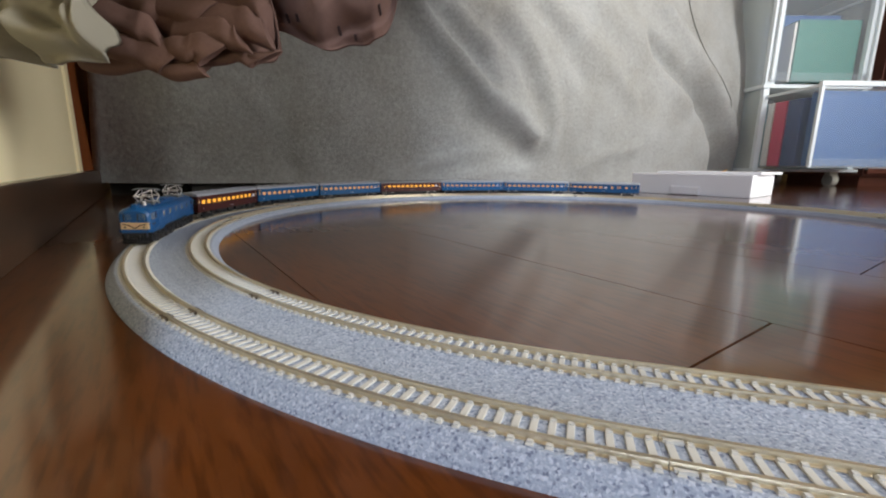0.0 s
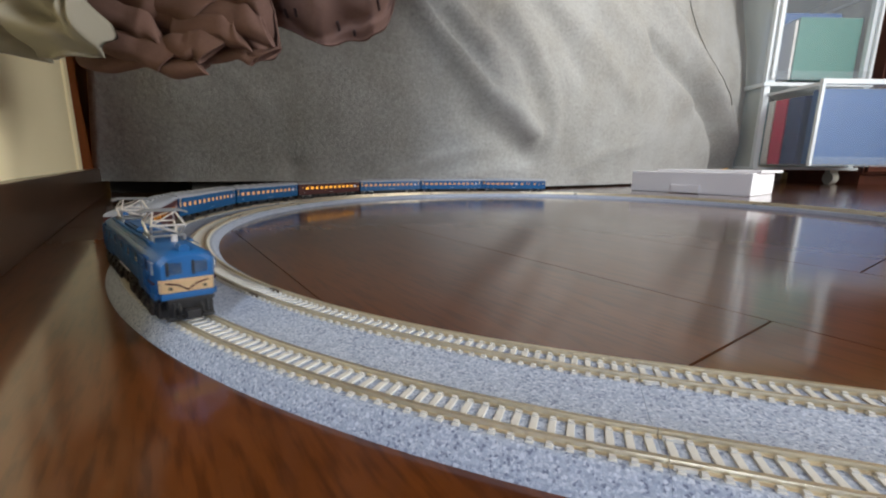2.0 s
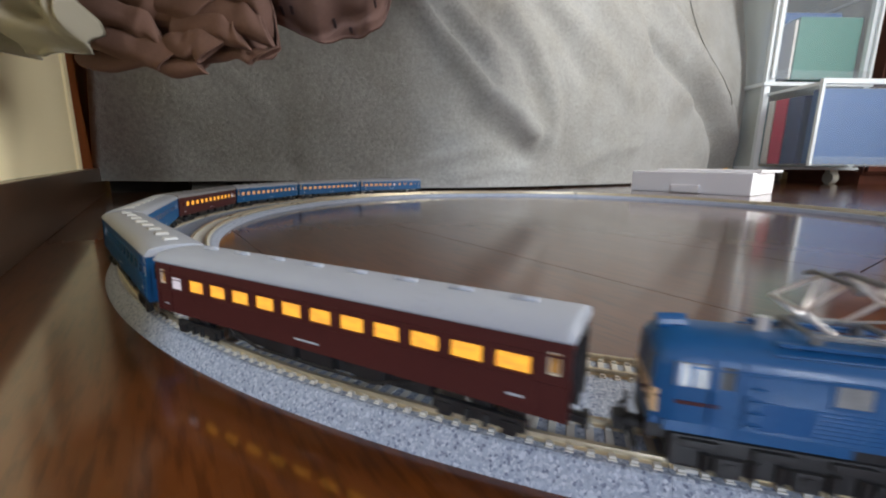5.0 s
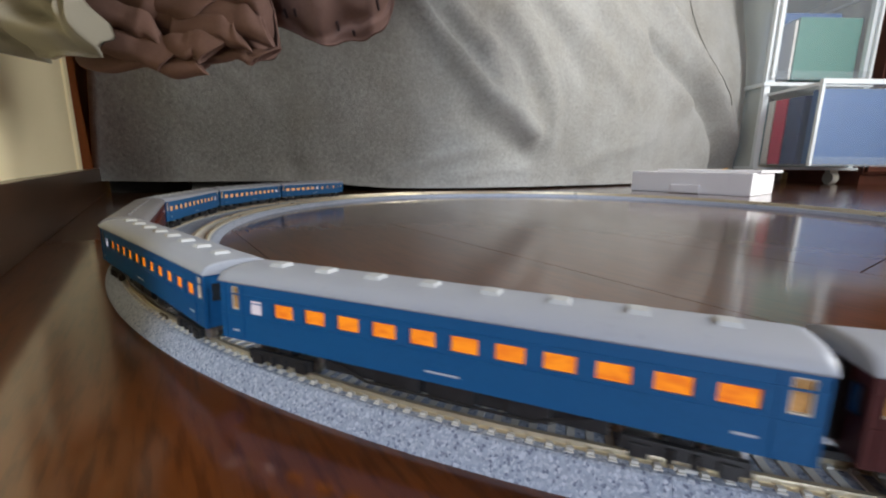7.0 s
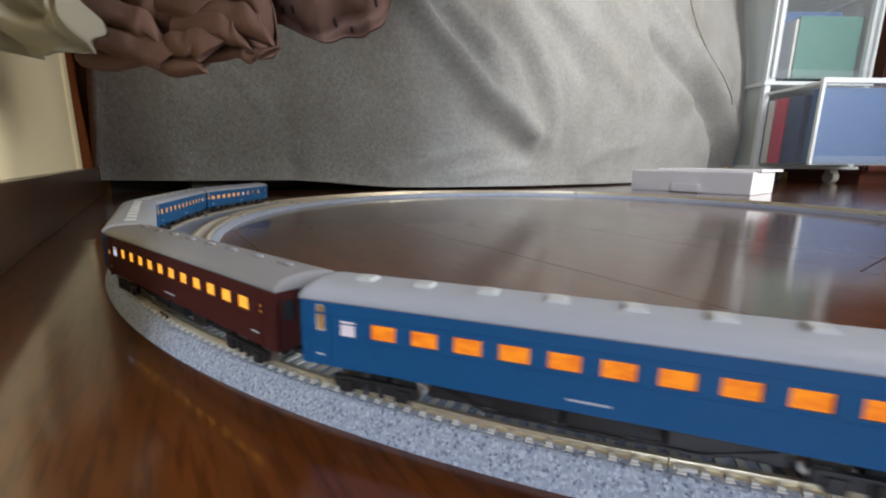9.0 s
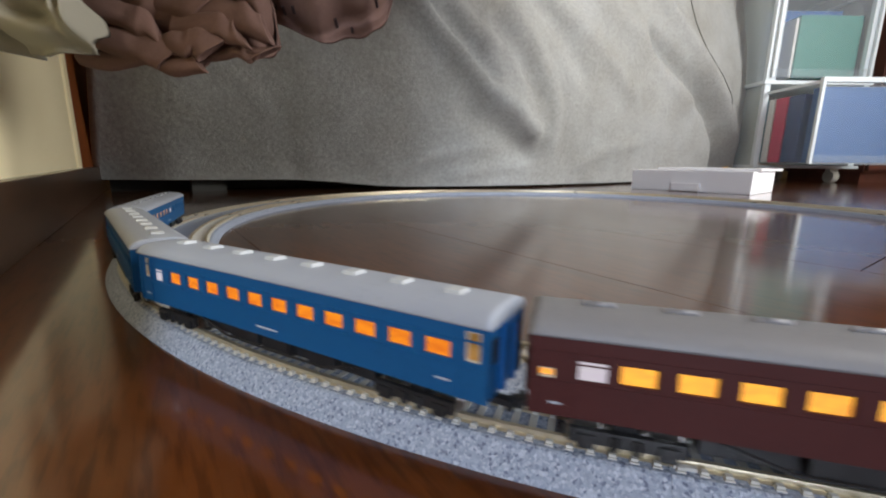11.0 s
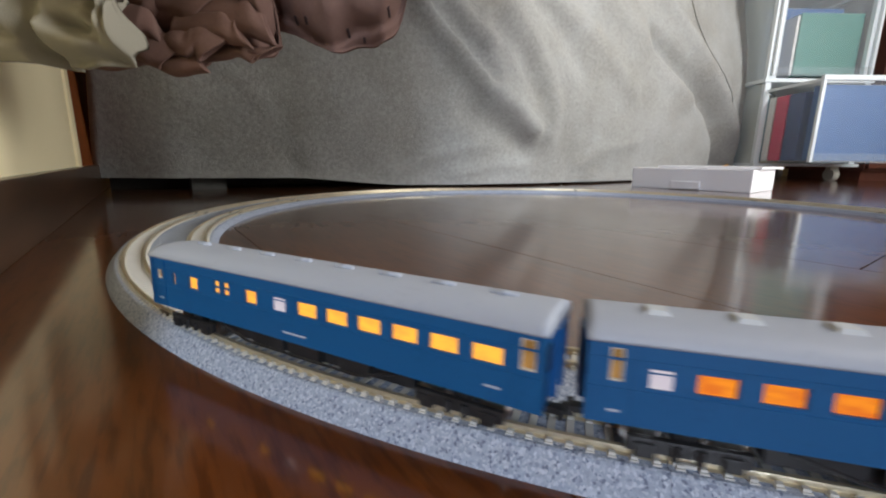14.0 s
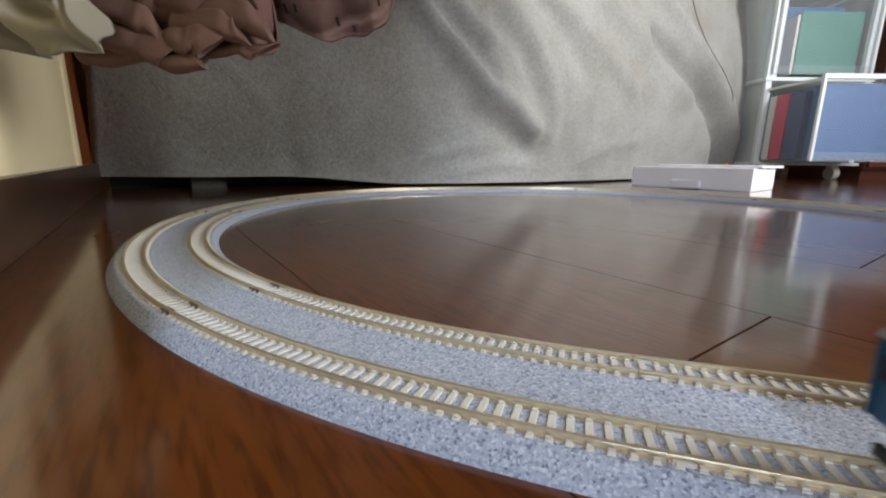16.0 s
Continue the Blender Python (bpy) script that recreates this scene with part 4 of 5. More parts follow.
def pantograph(lo, x, z):
    bm = bmesh.new()
    for sx in (-1, 1):
        rod(bm, (x + sx * 0.0062, -0.0056, z + 0.0008), (x + sx * 0.0062, 0.0056, z + 0.0008), 0.0006, 6)
    for sy in (-1, 1):
        rod(bm, (x - 0.0062, sy * 0.0052, z + 0.0008), (x + 0.0062, sy * 0.0052, z + 0.0008), 0.0006, 6)
        for sx in (-1, 1):
            rod(bm, (x + sx * 0.0056, sy * 0.0052, z - 0.0012), (x + sx * 0.0056, sy * 0.0052, z + 0.0009), 0.0010, 8)
    pg = part("pantograph", bm, M_PANTO_DK, lo, "raised silver pantograph")
    knee, low, top = (0.0084, 0.0054, z + 0.0050), (0.0030, 0.0048, z + 0.0010), (0.0022, 0.0036, z + 0.0096)

    def bar(a, b, r):
        part("arm", rod(bmesh.new(), a, b, r, 6), M_PANTO, pg)

    for sx in (-1, 1):
        k = [(x + sx * knee[0], sy * knee[1], knee[2]) for sy in (-1, 1)]
        lw = [(x + sx * low[0], sy * low[1], low[2]) for sy in (-1, 1)]
        tp = [(x + sx * top[0], sy * top[1], top[2]) for sy in (-1, 1)]
        for i in (0, 1):
            bar(lw[i], k[i], 0.00046)
            bar(k[i], tp[i], 0.00036)
        bar(k[0], k[1], 0.0004)
        bar(k[0], tp[1], 0.00026)
        bar(lw[1], k[0], 0.00026)
    for sx in (-1, 1):
        bm = bmesh.new()
        pts = [(-0.0078, -0.0009), (-0.0056, 0), (0.0056, 0), (0.0078, -0.0009)]
        for a, b in zip(pts, pts[1:]):
            rod(bm, (x + sx * 0.0024, a[0], z + 0.0100 + a[1]), (x + sx * 0.0024, b[0], z + 0.0100 + b[1]), 0.0005, 6)
        part("contact_shoe", bm, M_PANTO_DK, pg, "grey contact shoe")


make_train()
LOCO = locomotive()


# ---- the sofa back with its loose cover ----
def smooth01(a, b, x):
    t = max(0.0, min(1.0, (x - a) / (b - a)))
    return t * t * (3 - 2 * t)


def crease(n, z, path, width, height):
    """A ridge or valley along a polyline in (n, z)."""
    best = 9.0
    for (a, b), (c, d) in zip(path, path[1:]):
        vx, vy = c - a, d - b
        t = max(0.0, min(1.0, ((n - a) * vx + (z - b) * vy) / (vx * vx + vy * vy)))
        best = min(best, math.hypot(n - a - t * vx, z - b - t * vy))
    return height * math.exp(-(best / width) ** 2)


FOLDS = [([(0.42, 0.44), (0.48, 0.367), (0.529, 0.315), (0.583, 0.265), (0.642, 0.224), (0.728, 0.181), (0.80, 0.135)], 0.026, 0.026),
         ([(0.49, 0.40), (0.515, 0.36), (0.556, 0.324), (0.605, 0.288), (0.650, 0.246)], 0.016, -0.022),
         ([(0.56, 0.38), (0.60, 0.345), (0.645, 0.318)], 0.016, 0.013),
         ([(0.665, 0.355), (0.742, 0.300), (0.80, 0.225)], 0.020, -0.010),
         ([(0.70, 0.40), (0.765, 0.353), (0.838, 0.267), (0.870, 0.191), (0.868, 0.13)], 0.024, 0.012),
         ([(0.60, 0.17), (0.70, 0.13), (0.80, 0.09)], 0.028, -0.012),
         ([(0.85, 0.46), (0.94, 0.42), (1.03, 0.375), (1.12, 0.32), (1.20, 0.265)], 0.032, 0.014),
         ([(0.80, 0.44), (0.90, 0.37), (0.98, 0.29)], 0.030, -0.012),
         ([(1.07, 0.50), (1.19, 0.457), (1.27, 0.42), (1.36, 0.375), (1.45, 0.332), (1.54, 0.29)], 0.046, 0.018),
         ([(1.33, 0.43), (1.50, 0.365), (1.60, 0.325), (1.705, 0.272), (1.825, 0.175), (1.88, 0.06)], 0.038, -0.050),
         ([(1.40, 0.563), (1.576, 0.461), (1.73, 0.352), (1.86, 0.262), (1.94, 0.16), (1.965, 0.04)], 0.034, 0.028),
         ([(1.0, 0.06), (1.15, 0.11), (1.28, 0.12)], 0.02, 0.006),
         ([(0.451, 0.03), (0.535, 0.071), (0.629, 0.095)], 0.014, 0.007),
         ([(0.60, 0.03), (0.70, 0.05), (0.80, 0.055)], 0.014, 0.005),
         ([(0.10, 0.24), (0.16, 0.19), (0.21, 0.13), (0.235, 0.08)], 0.010, 0.003),
         ([(0.264, 0.004), (0.25, 0.042), (0.21, 0.13)], 0.016, -0.004)]


def sofa_surface(n, z):
    k = max(0.0, 0.66 - n)
    u = 0.742 + 0.19 * k * k / (k + 0.10)
    u += 0.085 * (1 - smooth01(0.0, 0.26, z)) ** 1.5 * (1 - 0.65 * smooth01(0.35, 0.9, n)) + 0.10 * smooth01(0.28, 0.9, z)
    u += 0.05 * smooth01(0.06, -0.09, n)
    u += 0.5 * smooth01(2.22, 2.75, n) ** 2
    for path, w, h in FOLDS:
        u -= crease(n, z, path, w * 1.05, h * 1.05)
    u -= 0.008 * noise.noise(Vector((n * 5, z * 5, 1))) + 0.003 * noise.noise(Vector((n * 16, z * 16, 4)))
    return u


def sofa():
    so = thing("sofa", "sofa seen from behind under a loose grey fabric cover", "sofa", m=AT_ROOM)
    bm = bmesh.new()
    cols, rws = 230, 90
    grid = []
    for i in range(cols + 1):
        col = []
        for j in range(rws + 1):
            z = 0.006 + 0.98 * (j / rws) ** 1.25
            left = -0.082 + 0.11 * z
            n = left + (2.76 - left) * i / cols
            z += 0.018 * (1 - smooth01(0.22, 0.50, n)) * (1 - j / rws)
            col.append(bm.verts.new((n, sofa_surface(n, z), z)))
        top = sofa_surface(n, 0.98)
        col += [bm.verts.new((n, top + 0.06, 1.01)), bm.verts.new((n, top + 0.30, 1.0)), bm.verts.new((n, top + 0.34, 0.4)), bm.verts.new((n, top + 0.34, 0.02))]
        grid.append(col)
    for p, q in zip(grid, grid[1:]):
        for a in range(len(p) - 1):
            bm.faces.new((p[a], q[a], q[a + 1], p[a + 1]))
    bm.faces.new(grid[0][::-1])
    bm.faces.new(grid[-1])
    bmesh.ops.recalc_face_normals(bm, faces=bm.faces)
    part("cover", bm, M_FABRIC, so, "loose grey marl fabric cover with folds", smooth=True)
    bm = bmesh.new()
    for n in (0.1, 1.2, 2.2):
        box(bm, n - 0.03, n + 0.03, 0.95, 1.01, 0, 0.05)
        # feet coloured near-black to sink into the painted shade
        part("foot", bm, M_CORD_SHADE, so)
        bm = bmesh.new()
    bm.free()
    # dark box added to stand in for the shade beneath the cover
    part("sofa_shade_box", box(bmesh.new(), -0.06, 2.70, 1.03, 1.20, 0.001, 0.060), M_CORD_SHADE, so, "dark box standing for the shade under the sofa")
    bm = bmesh.new()
    path = [(1.56, 0.70), (1.59, 0.60), (1.61, 0.545), (1.635, 0.502), (1.67, 0.452), (1.71, 0.406), (1.75, 0.362), (1.79, 0.32), (1.82, 0.28)]
    path = [(a[0] + (b[0] - a[0]) * k / 5, a[1] + (b[1] - a[1]) * k / 5) for a, b in zip(path, path[1:]) for k in range(5)]
    for a, b in zip(path, path[1:]):
        rod(bm, (a[0], sofa_surface(*a) - 0.0025, a[1]), (b[0], sofa_surface(*b) - 0.0025, b[1]), 0.0012, 6)
    part("seam", bm, M_CORD_SHADE, so, "thin dark seam")


sofa()


# ---- white foam case ----
def foam_case():
    c = thing("foam_case", "white foam packing case lying on the floor", "packing case", m=pose(0.490, 1.100, 0, 0, 0, -50))
    bm = box(bmesh.new(), 0, 0.262, 0, 0.175, 0, 0.050, bevel=0.004)
    part("body", bm, M_FOAM, c)
    part("notch", box(bmesh.new(), 0.100, 0.162, -0.007, 0.004, 0.002, 0.020, bevel=0.002), M_FOAM, c)
    part("lid", box(bmesh.new(), 0.05, 0.268, 0.03, 0.215, 0.0502, 0.0560, bevel=0.001), M_FOAM, c, "thin white lid sheet")


foam_case()
bm = bmesh.new()
pts = [Vector((0.667, 1.02, 0.0545)), Vector((0.674, 1.015, 0.058)), Vector((0.680, 1.02, 0.060)), Vector((0.684, 1.03, 0.057)), Vector((0.677, 1.03, 0.0545))]
for a, b in zip(pts, pts[1:]):
    rod(bm, a, b, 0.0011, 6)
tagged(part("rubber_band", bm, mat("amber_rubber", (0.62, 0.33, 0.05), 0.5)), "amber rubber band on the white case", "rubber band")


# ---- plastic drawers ----
def drawers():
    X0, Y0, WID, DEP = 1.205, 1.66, 0.385, 0.36
    d = thing("drawer_unit", "clear plastic drawer unit on castors, lower drawer pulled open", "storage drawers", m=pose(X0, Y0, 0))
    T = 0.006
    part("base", box(bmesh.new(), -0.01, WID + 0.01, -0.02, DEP, 0.055, 0.066, bevel=0.002), M_FRAME, d)
    for x in (0.085, WID - 0.045):
        for y in (0.03, DEP - 0.05):
            bm = rod(bmesh.new(), (x - 0.012, y, 0.0245), (x + 0.012, y, 0.0245), 0.0245, 20)
            box(bm, x - 0.016, x + 0.016, y - 0.012, y + 0.012, 0.04, 0.056, bevel=0.002)
            part("castor", bm, M_CASTOR, d, "ivory castor wheel", smooth=False)
    for z0, z1 in ((0.066, 0.366), (0.376, 0.74)):
        for x in (0, WID - T):
            part("side_panel", box(bmesh.new(), x, x + T, 0, DEP, z0, z1), M_MILKY, d, "milky plastic side")
        wide = 0.022 if z0 < 0.2 else 0.036
        for x in (-0.004, WID + 0.004 - wide):
            part("corner_post", box(bmesh.new(), x, x + wide, -0.006, 0.012, z0, z1, bevel=0.003), M_FRAME, d, "milky plastic corner post")
        part("shelf", box(bmesh.new(), -0.012, WID + 0.012, -0.012, DEP, z1 - 0.004, z1 + 0.010, bevel=0.003), M_FRAME, d, "milky plastic shelf")
        part("back_panel", box(bmesh.new(), 0, WID, DEP - T, DEP, z0, z1), M_PLASTIC, d)
    for z0, z1, out in ((0.070, 0.340, 0.235), (0.386, 0.70, 0.008)):
        tray = part("drawer", box(bmesh.new(), 0.012, WID - 0.012, -out, DEP - out - 0.02, z0, z0 + 0.005), M_PLASTIC, d, "clear plastic drawer")
        part("front", box(bmesh.new(), 0.010, WID - 0.010, -out - T, -out, z0, z1, bevel=0.002), M_PLASTIC, tray)
        for x in (0.012, WID - 0.016):
            part("side", box(bmesh.new(), x, x + 0.004, -out, DEP - out - 0.02, z0, z1 - 0.01), M_PLASTIC, tray)
            part("rim", box(bmesh.new(), x - 0.003, x + 0.007, -out, DEP - out - 0.02, z1 - 0.014, z1 - 0.004, bevel=0.002), M_FRAME, tray)
        part("front_rim", box(bmesh.new(), 0.006, WID - 0.006, -out - T - 0.006, -out + 0.002, z1 - 0.012, z1 + 0.004, bevel=0.002), M_FRAME, tray)
        part("front_lip", box(bmesh.new(), 0.006, WID - 0.006, -out - T - 0.008, -out + 0.002, z0 - 0.002, z0 + 0.030, bevel=0.004), M_PLASTIC, tray, "clear lip")
        for x in (0.008, WID - 0.018):
            part("front_edge", box(bmesh.new(), x, x + 0.010, -out - T - 0.004, -out + 0.001, z0, z1, bevel=0.002), M_FRAME, tray)
    return X0, Y0, WID, DEP


DX, DY, DW, DD = drawers()


def book(x0, x1, y0, y1, z0, z1, k, label):
    b = thing("book", label, "book", "books in the drawers", m=pose(DX + x0, DY + y0, z0))
    w, dp, hh = x1 - x0, y1 - y0, z1 - z0
    part("cover", box(bmesh.new(), 0, w, 0, dp, 0, hh, bevel=min(0.003, w * 0.2)), M_BOOKS[k], b)
    part("pages", box(bmesh.new(), w * 0.12, w * 0.88, 0.004, dp + 0.001, 0.004, hh + 0.0008), M_BOOKS[1], b)


book(0.035, 0.33, 0.10, 0.15, 0.3915, 0.650, 4, "blue file folder standing in the upper drawer")
book(0.102, 0.112, 0.03, 0.095, 0.3915, 0.602, 1, "white folder standing in the upper drawer")
book(0.118, 0.352, 0.03, 0.08, 0.3915, 0.612, 5, "green file folder standing in the upper drawer")
for y0, y1, k, lab in ((0.00, 0.085, 0, "teal file folder in the open drawer"), (-0.035, -0.005, 1, "white folder in the open drawer"), (-0.095, -0.04, 2, "red folder in the open drawer"), (-0.165, -0.10, 3, "navy folder in the open drawer")):
    book(0.022, 0.30, y0, y1, 0.0755, 0.305, k, lab)
book(0.030, 0.355, -0.225, -0.185, 0.0755, 0.318, 4, "large blue folder at the front of the open drawer")

cab = thing("cabinet", "reddish-brown wooden cabinet behind the plastic drawers", "cabinet", m=pose(1.72, 1.74, 0))
part("body", box(bmesh.new(), 0, 0.8, 0, 0.4, 0.04, 0.9, bevel=0.003), M_CABINET, cab)
part("plinth", box(bmesh.new(), 0.01, 0.79, 0.02, 0.39, 0, 0.04), M_CABINET, cab)
for x in (0.004, 0.404):
    part("door", box(bmesh.new(), x, x + 0.392, -0.016, -0.001, 0.05, 0.89, bevel=0.003), M_CABINET, cab)


# ---- hanging cloths ----
def hanging(name, label, mtl, hem, top, roll, seed, stitches=(), pockets=()):
    """A bunched hanging cloth. hem: points (x, y, z) along its lower edge; top: height; roll: depth of its folds."""
    x0, y0, z0 = hem[0]
    t = thing(name, label, "blanket", m=pose(x0, y0, z0))
    dx, dy = hem[-1][0] - x0, hem[-1][1] - y0
    ln = math.hypot(dx, dy)
    px, py = dy / ln, -dx / ln
    cols, rws = 96, 60
    bm = bmesh.new()
    grid = []

    def point(f, g):
        k = min(int(f * (len(hem) - 1)), len(hem) - 2)
        w = f * (len(hem) - 1) - k
        q = [Vector(hem[max(0, min(len(hem) - 1, k + i))]) for i in (-1, 0, 1, 2)]
        base = 0.5 * (2 * q[1] + (q[2] - q[0]) * w + (2 * q[0] - 5 * q[1] + 4 * q[2] - q[3]) * w * w + (3 * q[1] - q[0] - 3 * q[2] + q[3]) * w ** 3)
        z = base[2] + (top - base[2]) * g ** 1.6
        d = z - base[2]
        warp = 1.6 * noise.noise(Vector((f * 2.5, d * 9, seed)))
        tuck = abs(math.sin(d * 105 + 1.9 * f + seed + warp)) ** 0.6
        dent = max(0.0, noise.noise(Vector((f * 6, d * 26, seed + 7))) - 0.12)
        fold = roll * (1.25 * tuck + 0.7 * noise.noise(Vector((f * 7, d * 30, seed))) - 3.0 * dent)
        fold -= roll * 0.9 * math.exp(-(d / 0.004) ** 2)
        fold += 0.25 * d
        for fp, dp, wide in pockets:
            fold -= 0.020 * math.exp(-((f - fp) / wide) ** 2 - ((d - dp + 0.04 * (f - fp)) / 0.0042) ** 2)
        return Vector((base[0] - x0 + px * fold, base[1] - y0 + py * fold, z - z0))

    for i in range(cols + 1):
        grid.append([bm.verts.new(point(i / cols, j / rws)) for j in range(rws + 1)])
    thick = Vector((-px, -py, 0)) * 0.004
    rear = [[bm.verts.new(v.co + thick) for v in col] for col in grid]
    for p, q, a, b in zip(grid, grid[1:], rear, rear[1:]):
        for k in range(rws):
            bm.faces.new((p[k], q[k], q[k + 1], p[k + 1]))
            bm.faces.new((a[k + 1], b[k + 1], b[k], a[k]))
        bm.faces.new((a[0], b[0], q[0], p[0]))
    for p, a in ((grid[0], rear[0]), (grid[-1], rear[-1])):
        for k in range(rws):
            bm.faces.new((p[k], p[k + 1], a[k + 1], a[k]))
    bmesh.ops.recalc_face_normals(bm, faces=bm.faces)
    part("panel", bm, mtl, t, smooth=True)
    for f, g in stitches:
        a, b = point(f, g), point(f + 0.002, g + 0.028)
        off = Vector((px, py, 0)) * 0.0006
        part("stitch", rod(bmesh.new(), a + off, b + off, 0.0011, 6), M_DASH, t, "dark stitch mark")
    return t


def rolled_fold(parent, name, mtl, path, high, deep, seed):
    """A rolled fold of cloth along a path in the room, with a hollow at its end; parent is the hanging cloth."""
    at = parent.matrix_basis.translation
    pts = [Vector(p) - at for p in path]
    steps, ring = 36, 18
    bm = bmesh.new()
    loops = []
    for i in range(steps + 1):
        f = i / steps * (len(pts) - 1)
        k = min(int(f), len(pts) - 2)
        w = f - k
        q = [pts[max(0, min(len(pts) - 1, k + d))] for d in (-1, 0, 1, 2)]
        c = 0.5 * (2 * q[1] + (q[2] - q[0]) * w + (2 * q[0] - 5 * q[1] + 4 * q[2] - q[3]) * w * w + (3 * q[1] - q[0] - 3 * q[2] + q[3]) * w ** 3)
        g = i / steps
        size = 1.10 - 0.25 * g + 0.22 * noise.noise(Vector((g * 4.5, seed, 2.0)))
        sag = 0.0035 * noise.noise(Vector((g * 3.5, seed, 9.0)))
        loop = []
        for j in range(ring):
            a = 2 * math.pi * j / ring
            r = size * (1 + 0.24 * noise.noise(Vector((g * 3.4, math.cos(a) * 1.3 + seed, math.sin(a) * 1.3))) + 0.05 * noise.noise(Vector((g * 12, math.cos(a) * 2.4 + seed, math.sin(a) * 2.4))))
            rise = math.sin(a) * (2.1 if math.sin(a) > 0 else 0.9)
            lean = -0.55 * max(0.0, math.sin(a))
            slant = 0.006 * rise * smooth01(0.6, 1.0, g) * (1 if seed % 2 else -0.6)
            loop.append(bm.verts.new(c + Vector((slant, -deep * (r * math.cos(a) * 0.8 + lean), high * r * rise + sag))))
        loops.append(loop)
    tail = (pts[-1] - pts[-2]).normalized()
    mid = sum((v.co for v in loops[-1]), Vector()) / ring
    for shrink, back in ((0.82, 0.0002), (0.70, -0.006), (0.55, -0.018)):
        loops.append([bm.verts.new(mid + (v.co - mid) * shrink + tail * back) for v in loops[steps]])
    for p, q in zip(loops, loops[1:]):
        for j in range(ring):
            bm.faces.new((p[j], p[(j + 1) % ring], q[(j + 1) % ring], q[j]))
    bm.faces.new(loops[0])
    bm.faces.new(loops[-1])
    bmesh.ops.recalc_face_normals(bm, faces=bm.faces)
    return part(name, bm, mtl, parent, smooth=True)


# unseen boards added to block window light on the left; cloths reach up to them
shelf = thing("wall_shelf", "unseen boards on the wall, added to shade the left side; cloths hang from them", "shelf", m=AT_ROOM)
for k in range(7):
    part("board", box(bmesh.new(), WALL_N + 0.0005, 0.88 if k < 4 else 0.58, 0.02 + 0.12 * k, 0.138 + 0.12 * k, 0.460, 0.485, bevel=0.003), M_CABINET, shelf)
# further unseen boards that darken the locomotive and floor on the left
for k in range(3):
    part("board", box(bmesh.new(), 0.58, 0.88, -0.34 + 0.12 * k, -0.222 + 0.12 * k, 0.460, 0.485, bevel=0.003), M_CABINET, shelf)
part("batten", box(bmesh.new(), 0.66, 0.70, -0.34, 0.235, 0.4852, 0.510, bevel=0.002), M_CABINET, shelf)
for u in (0.24, 0.44):
    part("batten", box(bmesh.new(), WALL_N + 0.0005, 0.86, u, u + 0.04, 0.4852, 0.510, bevel=0.002), M_CABINET, shelf)
part("cleat", box(bmesh.new(), WALL_N + 0.0005, WALL_N + 0.03, 0.22, 0.69, 0.42, 0.4598, bevel=0.002), M_CABINET, shelf)
QUILT = hanging("quilt", "dusty pink quilt hanging in folds with dark stitch marks", M_PINK,
                [(-0.176, 0.345, 0.1790), (-0.150, 0.344, 0.1650), (-0.125, 0.342, 0.1610), (-0.108, 0.341, 0.1550), (-0.090, 0.340, 0.1470), (-0.074, 0.340, 0.1530), (-0.058, 0.340, 0.1550), (-0.047, 0.340, 0.1630), (-0.036, 0.340, 0.1870)], 0.4595, 0.009, 1.3,
                ((0.30, 0.10), (0.36, 0.12), (0.58, 0.10), (0.66, 0.05), (0.64, 0.30), (0.86, 0.12), (0.86, 0.30)))
BLANKET = hanging("blanket", "dusty pink blanket bunched in rolled folds below the quilt", M_PINK,
                  [(-0.268, 0.300, 0.138), (-0.230, 0.302, 0.134), (-0.205, 0.304, 0.126), (-0.192, 0.305, 0.124), (-0.170, 0.306, 0.124), (-0.162, 0.308, 0.132), (-0.140, 0.310, 0.132), (-0.122, 0.311, 0.134), (-0.118, 0.312, 0.160)], 0.4595, 0.007, 4.2,
                  pockets=((0.42, 0.016, 0.09), (0.60, 0.030, 0.08), (0.70, 0.012, 0.06), (0.86, 0.010, 0.05), (0.25, 0.022, 0.08), (0.78, 0.026, 0.05)))
SHEET = hanging("sheet", "ivory cloth hanging in folds beside the pink quilt", M_CREAMCLOTH,
                [(-0.262, 0.240, 0.117), (-0.235, 0.241, 0.116), (-0.215, 0.242, 0.115), (-0.195, 0.243, 0.117), (-0.188, 0.244, 0.121), (-0.186, 0.245, 0.135)], 0.4595, 0.011, 2.0, pockets=((0.75, 0.030, 0.10), (0.45, 0.018, 0.12), (0.30, 0.040, 0.10)))

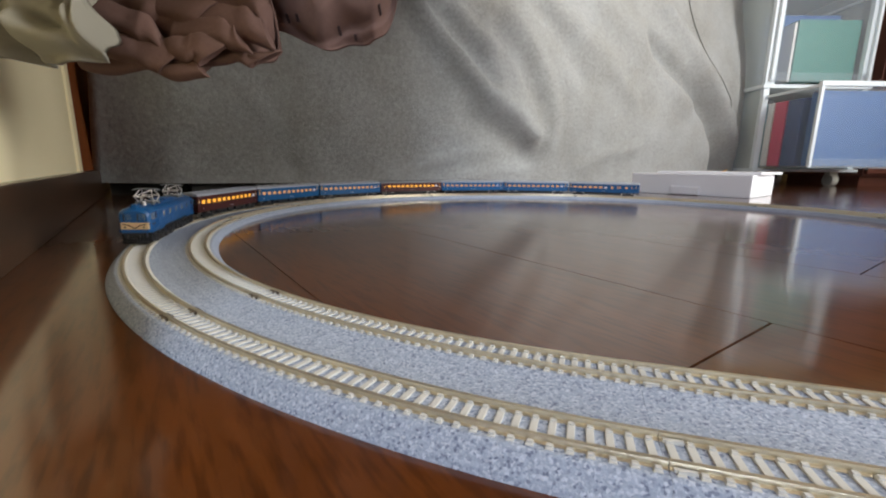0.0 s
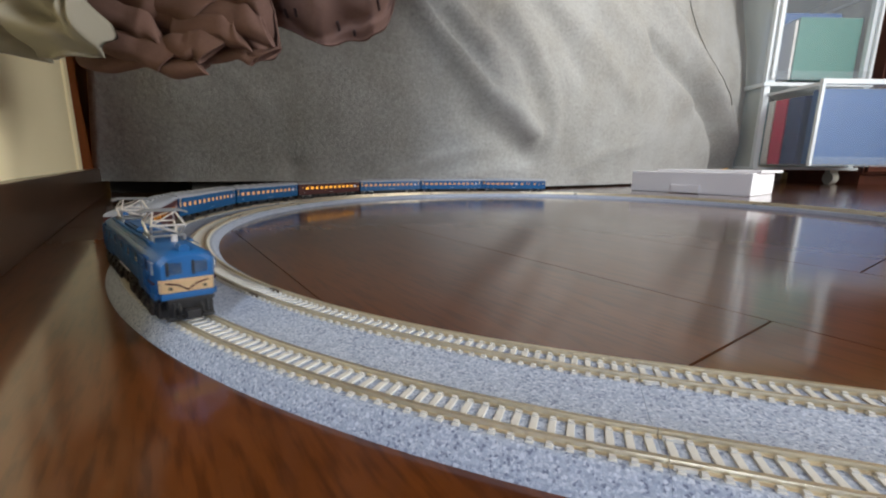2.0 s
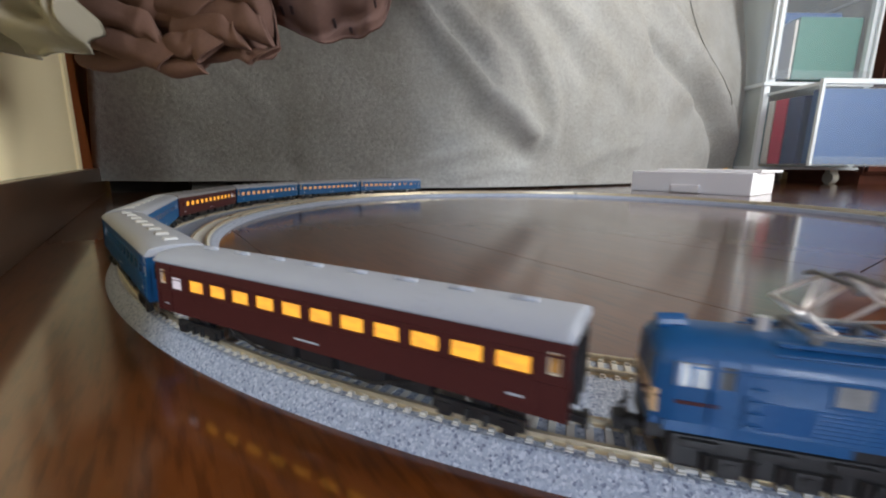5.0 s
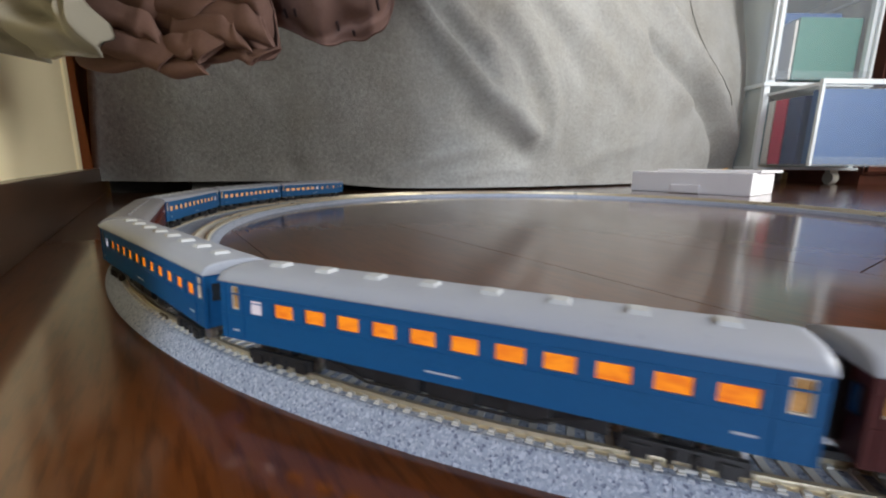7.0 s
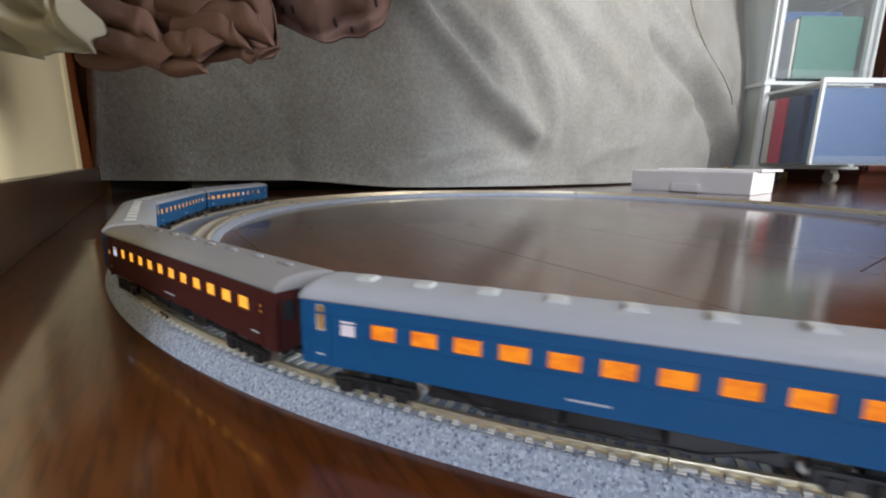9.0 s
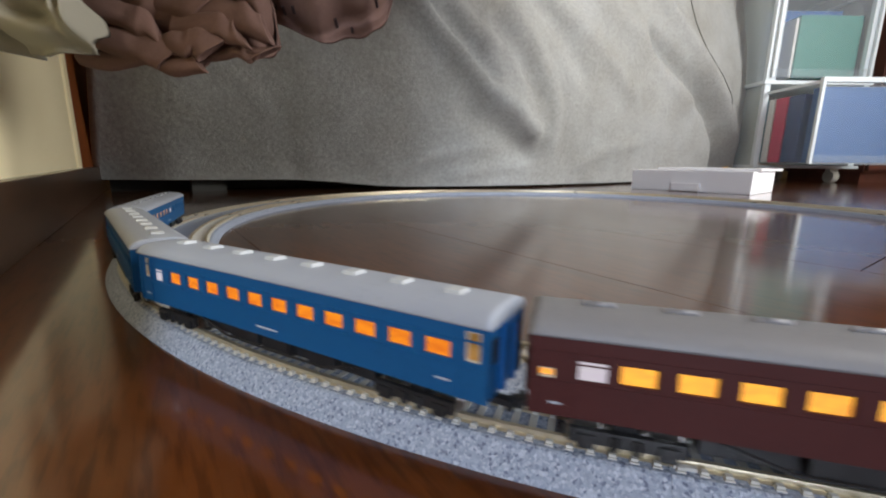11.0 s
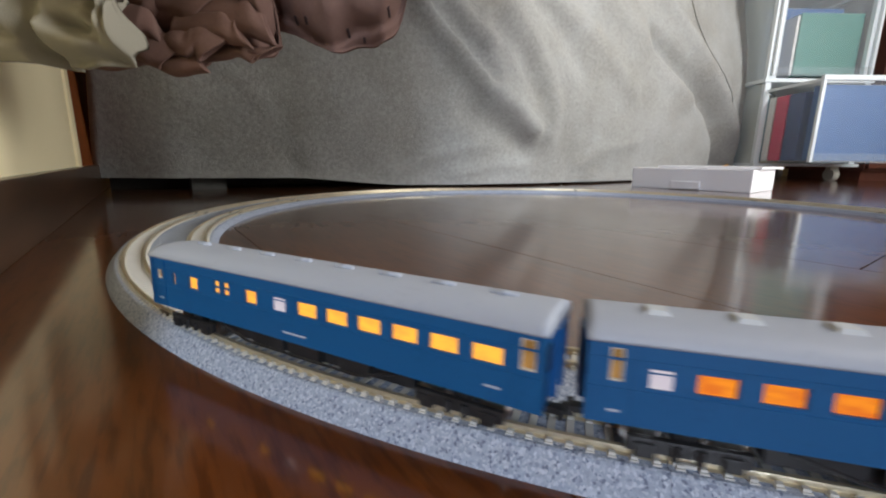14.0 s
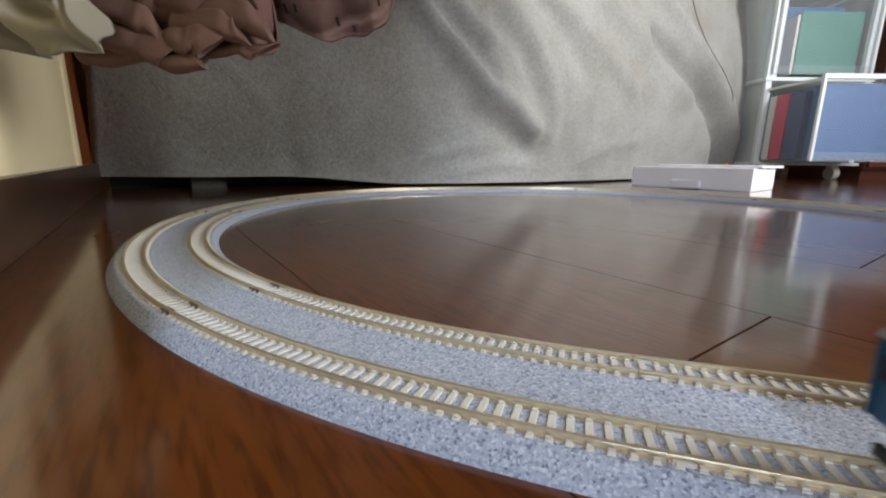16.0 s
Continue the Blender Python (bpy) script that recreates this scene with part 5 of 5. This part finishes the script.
for path, high, deep, seed in (([(-0.2338, 0.287, 0.1245), (-0.1987, 0.285, 0.1222), (-0.1772, 0.285, 0.1196), (-0.1555, 0.285, 0.1184)], 0.0050, 0.0060, 0.0),
                               ([(-0.2432, 0.286, 0.1385), (-0.2094, 0.282, 0.1312), (-0.1922, 0.282, 0.1261), (-0.1770, 0.282, 0.1225)], 0.0064, 0.0070, 3.0),
                               ([(-0.2372, 0.290, 0.1528), (-0.2048, 0.286, 0.1469), (-0.1890, 0.286, 0.1391), (-0.1748, 0.286, 0.1300)], 0.0066, 0.0070, 6.0),
                               ([(-0.1857, 0.288, 0.1297), (-0.1680, 0.284, 0.1302), (-0.1590, 0.284, 0.1302), (-0.1530, 0.284, 0.1275)], 0.0056, 0.0060, 9.0),
                               ([(-0.1769, 0.294, 0.1415), (-0.1505, 0.290, 0.1406), (-0.1379, 0.290, 0.1387), (-0.1283, 0.290, 0.1352)], 0.0060, 0.0060, 12.0),
                               ([(-0.1689, 0.299, 0.1280), (-0.1418, 0.296, 0.1290), (-0.1306, 0.296, 0.1290), (-0.1212, 0.296, 0.1282)], 0.0036, 0.0050, 15.0),
                               ([(-0.2046, 0.302, 0.1605), (-0.1556, 0.298, 0.1520), (-0.1338, 0.298, 0.1468), (-0.1160, 0.298, 0.1422)], 0.0086, 0.0070, 18.0),
                               ([(-0.2500, 0.300, 0.1700), (-0.2100, 0.297, 0.1640), (-0.1800, 0.296, 0.1590), (-0.1600, 0.296, 0.1530)], 0.0080, 0.0070, 21.0)):
    rolled_fold(BLANKET, "fold", M_PINK, path, high, deep, seed)


def motions():
    speed = [(0, 0.5736), (1.5, 0.4379), (3.5, 0.2560), (4, 0.2115), (6.5, -0.0092), (7, -0.0490), (8, -0.1299), (8.5, -0.1713), (9, -0.2135), (11.5, -0.4487), (12, -0.5001), (12.5, -0.5508), (13, -0.5963), (14, -0.6818), (14.5, -0.7258), (15, -0.7718), (15.5, -0.8200), (16, -0.8702)]

    def along(t):
        for (a, p), (b, q) in zip(speed, speed[1:]):
            if t <= b:
                return p + (q - p) * (t - a) / (b - a)
        return speed[-1][1]

    times = [0.5 * k for k in range(33)]
    walk(LOCO, [(t, on_circle(along(t) - PITCH / 2 - 0.0056)) for t in times])
    sway = [(0, 0, 0), (1, 1, 0), (1.5, 6, 1), (2, -6, -5), (2.5, -17, -7), (3, -34, -12), (3.5, -35, -13), (4, -32, -12), (5.2, -24, -9), (6.5, -17, -6), (7, -9, -5), (7.5, -12, -5),
            (8, -14, -7), (8.5, -14, -7), (9, -20, -9), (10.2, -17, -7), (11.5, -14, -5), (12, -5, -3), (12.5, -2, -3), (13, 15, 4), (13.5, 20, 5), (14, 49, 17), (14.5, 24, 7), (15, 17, 5), (15.5, 3, -2), (16, -5, -3)]
    for c, mx, mz in ((SHEET, 0.00033, 0.00033), (QUILT, 0.00014, 0.00036), (BLANKET, 0.00002, 0.00005)):
        at = c.matrix_basis.translation.copy()
        walk(c, [(t, pose(at.x + mx * dx, at.y, at.z - mz * dz)) for t, dx, dz in sway])
    for k, c in enumerate(TRAIN):
        walk(c, [(t, on_circle(along(t) + (k + 0.5) * PITCH)) for t in times])


motions()
